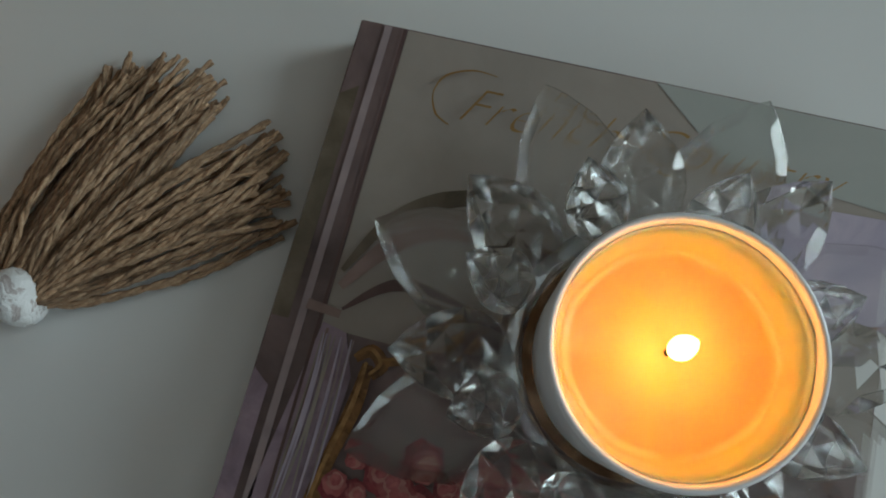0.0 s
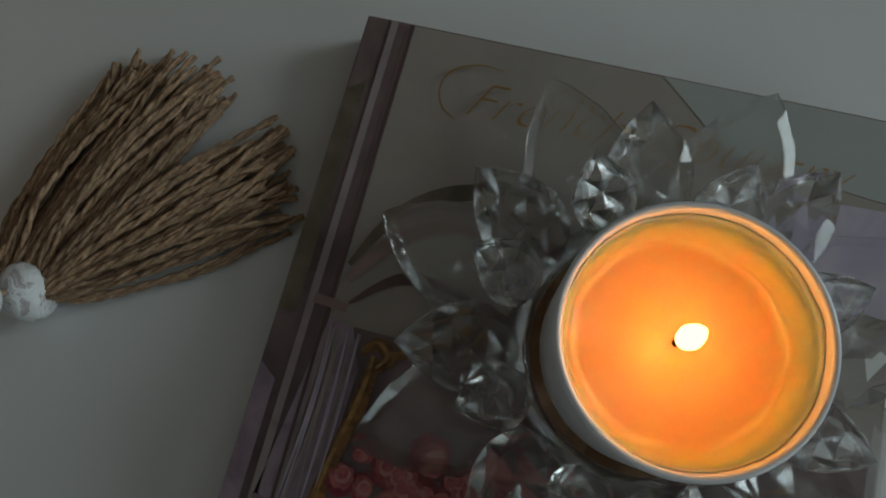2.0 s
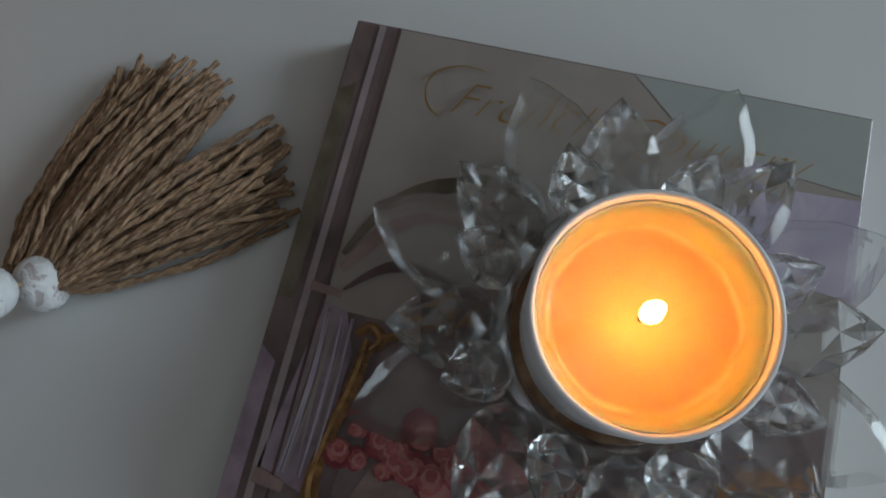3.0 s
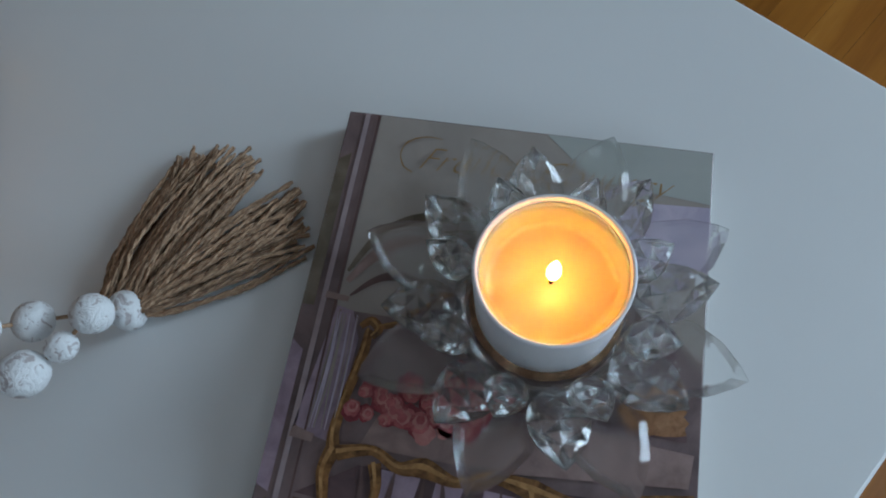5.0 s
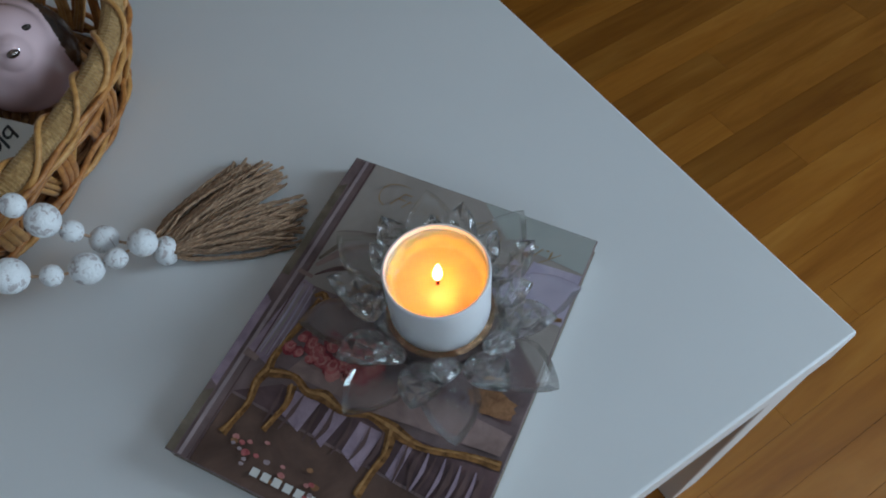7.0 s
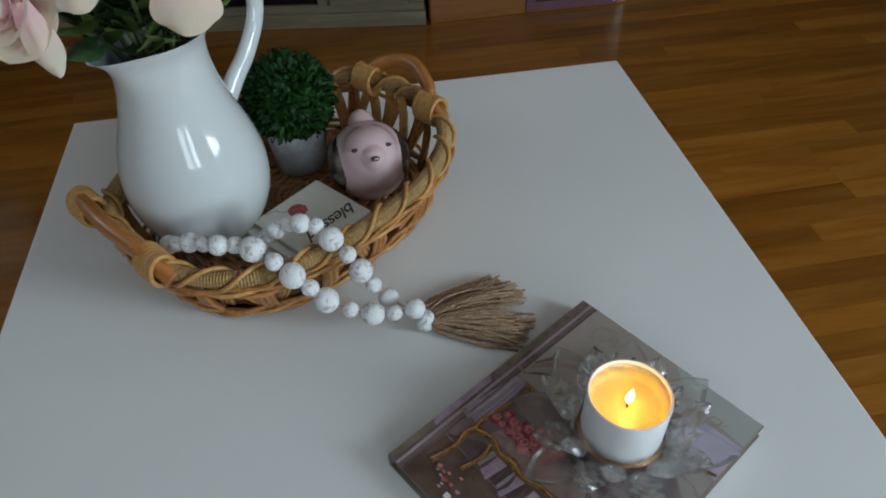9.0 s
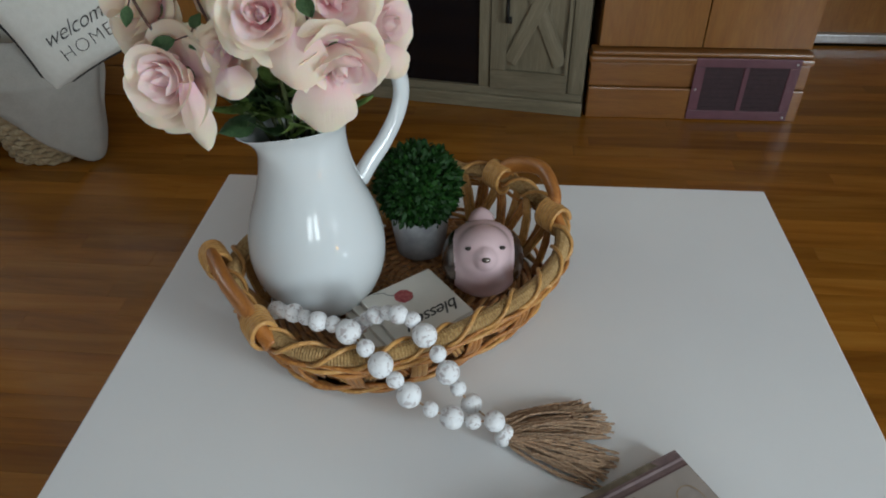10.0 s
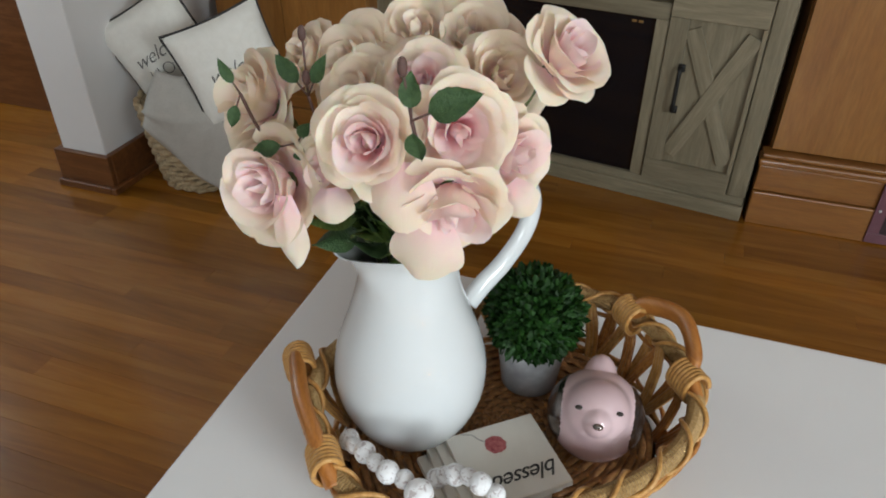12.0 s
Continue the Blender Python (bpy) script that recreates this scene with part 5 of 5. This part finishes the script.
loose_petal(BLOOMS[0], (-0.583, 0.428, 0.868), (-0.581, 0.412, 0.821), 0.050, 0.006)
loose_petal(BLOOMS[2], (-0.566, 0.430, 0.826), (-0.568, 0.420, 0.778), 0.056, 0.006)
loose_petal(BLOOMS[3], (-0.698, 0.452, 0.806), (-0.690, 0.448, 0.740), 0.028, 0.004)
loose_petal(BLOOMS[5], (-0.655, 0.450, 0.822), (-0.648, 0.442, 0.796), 0.036, 0.004)
loose_petal(BLOOMS[11], (-0.532, 0.520, 0.812), (-0.512, 0.520, 0.786), 0.034, 0.004)


def sprig(joint, foot, leaves, buds, trim=0.74):
    ob = thing("leaf_sprig", Matrix.Translation(joint), "small sprig of dark green rose leaves with a brown bud", "leaf sprig", "leaf sprigs")
    j = Vector(joint)
    bm = bmesh.new()
    tube(bm, smooth_line([Vector((0, 0, 0)), (Vector(foot) - j) * 0.5 + Vector((0, -0.008, 0)), Vector(foot) - j], 5), 0.0014, 6)
    for tip, _size in leaves:
        tube(bm, [Vector((0, 0, 0)), (Vector(tip) - j) * 0.3], 0.0008, 5)
    for b in buds:
        tube(bm, [Vector((0, 0, 0)), Vector(b) - j], 0.0009, 5)
    part("twig", bm, BUD_BROWN, ob)
    for k, (tip, size) in enumerate(leaves):
        d = Vector(tip) - j
        x = d.normalized()
        nrm = (Vector((0.1, -0.85, 0.5)) + Vector((0.3 * math.sin(k * 2.1), 0, 0.2 * math.cos(k)))).normalized()
        y = nrm.cross(x).normalized()
        z = x.cross(y)
        turn = Matrix((x, y, z)).transposed().to_4x4()
        place("leaf", LEAF_ME, ob, "", Matrix.Translation(d * 0.3) @ turn @ Matrix.Diagonal((d.length * 0.8 * trim, size * trim, size * trim, 1)))
    for b in buds:
        bm = bmesh.new()
        bmesh.ops.create_uvsphere(bm, u_segments=8, v_segments=8, radius=0.0042, matrix=Matrix.Translation(Vector(b) - j) @ Matrix.Diagonal((0.8, 0.8, 1.5, 1)))
        part("bud", bm, BUD_BROWN, ob)


sprig((-0.567, 0.400, 0.912), (-0.585, 0.500, 0.820), [((-0.568, 0.400, 0.940), 0.021), ((-0.528, 0.400, 0.934), 0.030), ((-0.563, 0.400, 0.885), 0.021)], [(-0.573, 0.402, 0.944)], 0.95)
sprig((-0.693, 0.500, 0.871), (-0.680, 0.530, 0.800), [((-0.722, 0.500, 0.906), 0.028), ((-0.674, 0.500, 0.910), 0.022)], [(-0.691, 0.496, 0.888), (-0.693, 0.500, 0.921)])
sprig((-0.697, 0.482, 0.838), (-0.680, 0.510, 0.790), [((-0.742, 0.470, 0.826), 0.028), ((-0.680, 0.474, 0.862), 0.022), ((-0.688, 0.470, 0.828), 0.022)], [])
sprig((-0.740, 0.478, 0.875), (-0.730, 0.520, 0.800), [((-0.752, 0.470, 0.907), 0.018), ((-0.748, 0.466, 0.846), 0.020)], [])


def mouth_leaves():
    rnd2 = random.Random(21)
    ob = thing("foliage_collar", Matrix.Translation(MOUTH), "dark and fresh green rose leaves crowded round the pitcher's mouth", "foliage")
    for k in range(120):
        a = 2 * math.pi * rnd2.random()
        r = rnd2.uniform(0.012, 0.052)
        at = Vector((r * math.cos(a), r * math.sin(a), rnd2.uniform(0.022, 0.085) + 0.2 * max(0.0, r - 0.04)))
        out = Vector((math.cos(a), math.sin(a), rnd2.uniform(-0.5 if a < 0.6 or a > 5.9 or 3.2 < a < 4.2 else 0.05, 0.9))).normalized()
        side = out.cross(Vector((rnd2.uniform(-0.4, 0.4), rnd2.uniform(-0.4, 0.4), 1))).normalized()
        turn = Matrix((out, side, out.cross(side))).transposed().to_4x4()
        s = rnd2.uniform(0.034, 0.056)
        place("leaf", FRESH_ME if rnd2.random() < 0.6 else LEAF_ME, ob, "", Matrix.Translation(at) @ turn @ Matrix.Scale(s, 4))


mouth_leaves()

# ---- pillow basket ----
FB = (-1.765, 1.685)
hamper = thing("storage_basket", pose(*FB, 0), "round woven water-hyacinth basket standing on the floor", "basket")
for row in range(18):
    z = 0.010 + row * 0.0150
    rad = 0.120 + 0.038 * (row / 17) ** 0.7
    bm = bmesh.new()
    pts = []
    for k in range(160):
        a = 2 * math.pi * k / 160
        rr = rad + 0.0045 * math.sin(20 * a + math.pi * (row % 2))
        pts.append((rr * math.cos(a), rr * math.sin(a), z + 0.003 * math.sin(7 * a + row)))
    tube(bm, pts, 0.0082, 7, True, squash=1.0)
    part("coil", bm, HYACINTH, hamper)
bm = bmesh.new()
lathe(bm, [(0.0, 0.006), (0.108, 0.006), (0.148, 0.262), (0.144, 0.262), (0.104, 0.010), (0.0, 0.010)], 32)
part("lining", bm, HYACINTH, hamper)


def cushion(name, size, thick):
    """A stuffed square pillow standing on one side: x across, z up."""
    def body(sgn):
        def fn(u, v):
            w = 2 * v - 1
            pinch = 1 - 0.07 * (1 - u * u) * abs(w) ** 3 - 0.0
            px = u * (1 - 0.075 * (1 - w * w) * abs(u) ** 4) * size / 2
            pz = w * (1 - 0.075 * (1 - u * u) * abs(w) ** 4) * size / 2
            fat = ((1 - u ** 4) * (1 - w ** 4)) ** 0.55
            return (px, sgn * thick / 2 * fat * (1 + 0.08 * noise.noise((u * 3, w * 3, sgn))), pz)
        return fn
    return body


def pillow(m, label):
    ob = thing("pillow", m, label, "pillow", "pillows in the basket")
    b = cushion("pillow", 0.275, 0.095)
    for sgn, nm in ((-1, "front_cover"), (1, "back_cover")):
        me = sheet(nm, 20, 20, b(sgn), LINEN)
        place(nm, me, ob)
    edge = [b(1)(u, 0.0) for u in np.linspace(-1, 1, 16)] + [b(1)(1.0, v) for v in np.linspace(0.03, 1, 15)] + [b(1)(u, 1.0) for u in np.linspace(0.97, -1, 15)] + [b(1)(-1.0, v) for v in np.linspace(0.97, 0.03, 15)]
    bm = bmesh.new()
    tube(bm, edge, 0.0042, 6, True)
    part("piping", bm, PIPING, ob, "black piped edge")
    lettering("lettering", "welcome", 0.056, GREY_INK, ob, pose(-0.080, -0.0498, -0.022, 90, 0, 0), 0.45, "charcoal script lettering", 0.95, -0.0006)
    lettering("lettering", "HOME", 0.050, GREY_INK, ob, pose(-0.062, -0.0498, -0.072, 90, 0, 0), 0.0, "charcoal capital lettering", 1.15, -0.0012)
    return ob


pillow(Matrix.Translation((-1.585, 1.650, 0.395)) @ pose(0, 0, 0, -10, -17, 46), "cream linen pillow with black piping and welcome home lettering")
pillow(Matrix.Translation((-1.855, 1.700, 0.395)) @ pose(0, 0, 0, -8, -30, 27), "cream linen pillow leaning behind another in the basket")


def throw_fn(u, v):
    a = radians(-24 + 74 * u)
    r = 0.110 + 0.074 * min(1.0, v / 0.30) + 0.010 * math.sin(6 * u + 2 * v) * v + 0.014 * noise.noise((u * 3, v * 3, 1))
    fall = max(0.0, v - 0.24) / 0.76
    z = 0.292 + 0.09 * max(0.0, 1 - v / 0.26) + 0.018 * math.sin(3 * u) - fall * 0.275 * (1.0 - 0.92 * abs(u)) - 0.03 * fall
    return (r * math.cos(a), r * math.sin(a), max(z, 0.014))


throw = thing("throw_blanket", pose(*FB, 0), "soft grey throw hanging over the basket's side", "throw")
bm = bmesh.new()
bm.from_mesh(sheet("cloth", 30, 36, throw_fn, THROW))
bmesh.ops.solidify(bm, geom=list(bm.faces), thickness=0.005)
part("cloth", bm, THROW, throw)

# ---- floor ----
structure("floor_base", box(bmesh.new(), X0, X1, Y0, Y1, -0.06, -0.0125), DARK_TRIM, "dark sub-floor under the boards", "floor")
floor = thing("floor", pose(0, 0, -0.012), "glossy honey-brown oak strip floor", "floor", kind="structure")
PLANK_W = 0.0575
plank_meshes = {}


def plank_mesh(length):
    if length not in plank_meshes:
        bm = box(bmesh.new(), 0, length - 0.0005, 0, PLANK_W - 0.0004, 0, 0.012)
        me = bpy.data.meshes.new("plank")
        bm.to_mesh(me)
        bm.free()
        me.materials.append(OAK_FLOOR)
        plank_meshes[length] = me
    return plank_meshes[length]


rnd = random.Random(12)
rows = int((Y1 - Y0) / PLANK_W)
rest, near = [], 0
for j in range(rows):
    y, x = Y0 + j * PLANK_W, X0
    while x < X1 - 0.01:
        length = rnd.choice((0.55, 0.7, 0.85, 1.0, 1.2)) if x > X0 else rnd.choice((0.15, 0.3, 0.45, 0.6, 0.8))
        length = min(length, round(X1 - x, 3))
        if -2.4 < x + length / 2 < 1.5 and 0.2 < y < 2.2 and near < 300:
            place("plank", plank_mesh(length), floor, "", pose(x, y, 0))
            near += 1
        else:
            rest.append((x, y, length))
        x += length
verts, faces = [], []
for x, y, length in rest:
    b = len(verts)
    verts += [(x + dx, y + dy, dz) for dz in (0, 0.012) for dx, dy in ((0, 0), (length - 0.0005, 0), (length - 0.0005, PLANK_W - 0.0004), (0, PLANK_W - 0.0004))]
    faces += [(b + 4, b + 5, b + 6, b + 7), (b, b + 1, b + 5, b + 4), (b + 1, b + 2, b + 6, b + 5), (b + 2, b + 3, b + 7, b + 6), (b + 3, b, b + 4, b + 7)]
me = bpy.data.meshes.new("planks")
me.from_pydata(verts, [], faces)
me.materials.append(OAK_FLOOR)
tagged(place("planks", me, floor), kind="stuff")
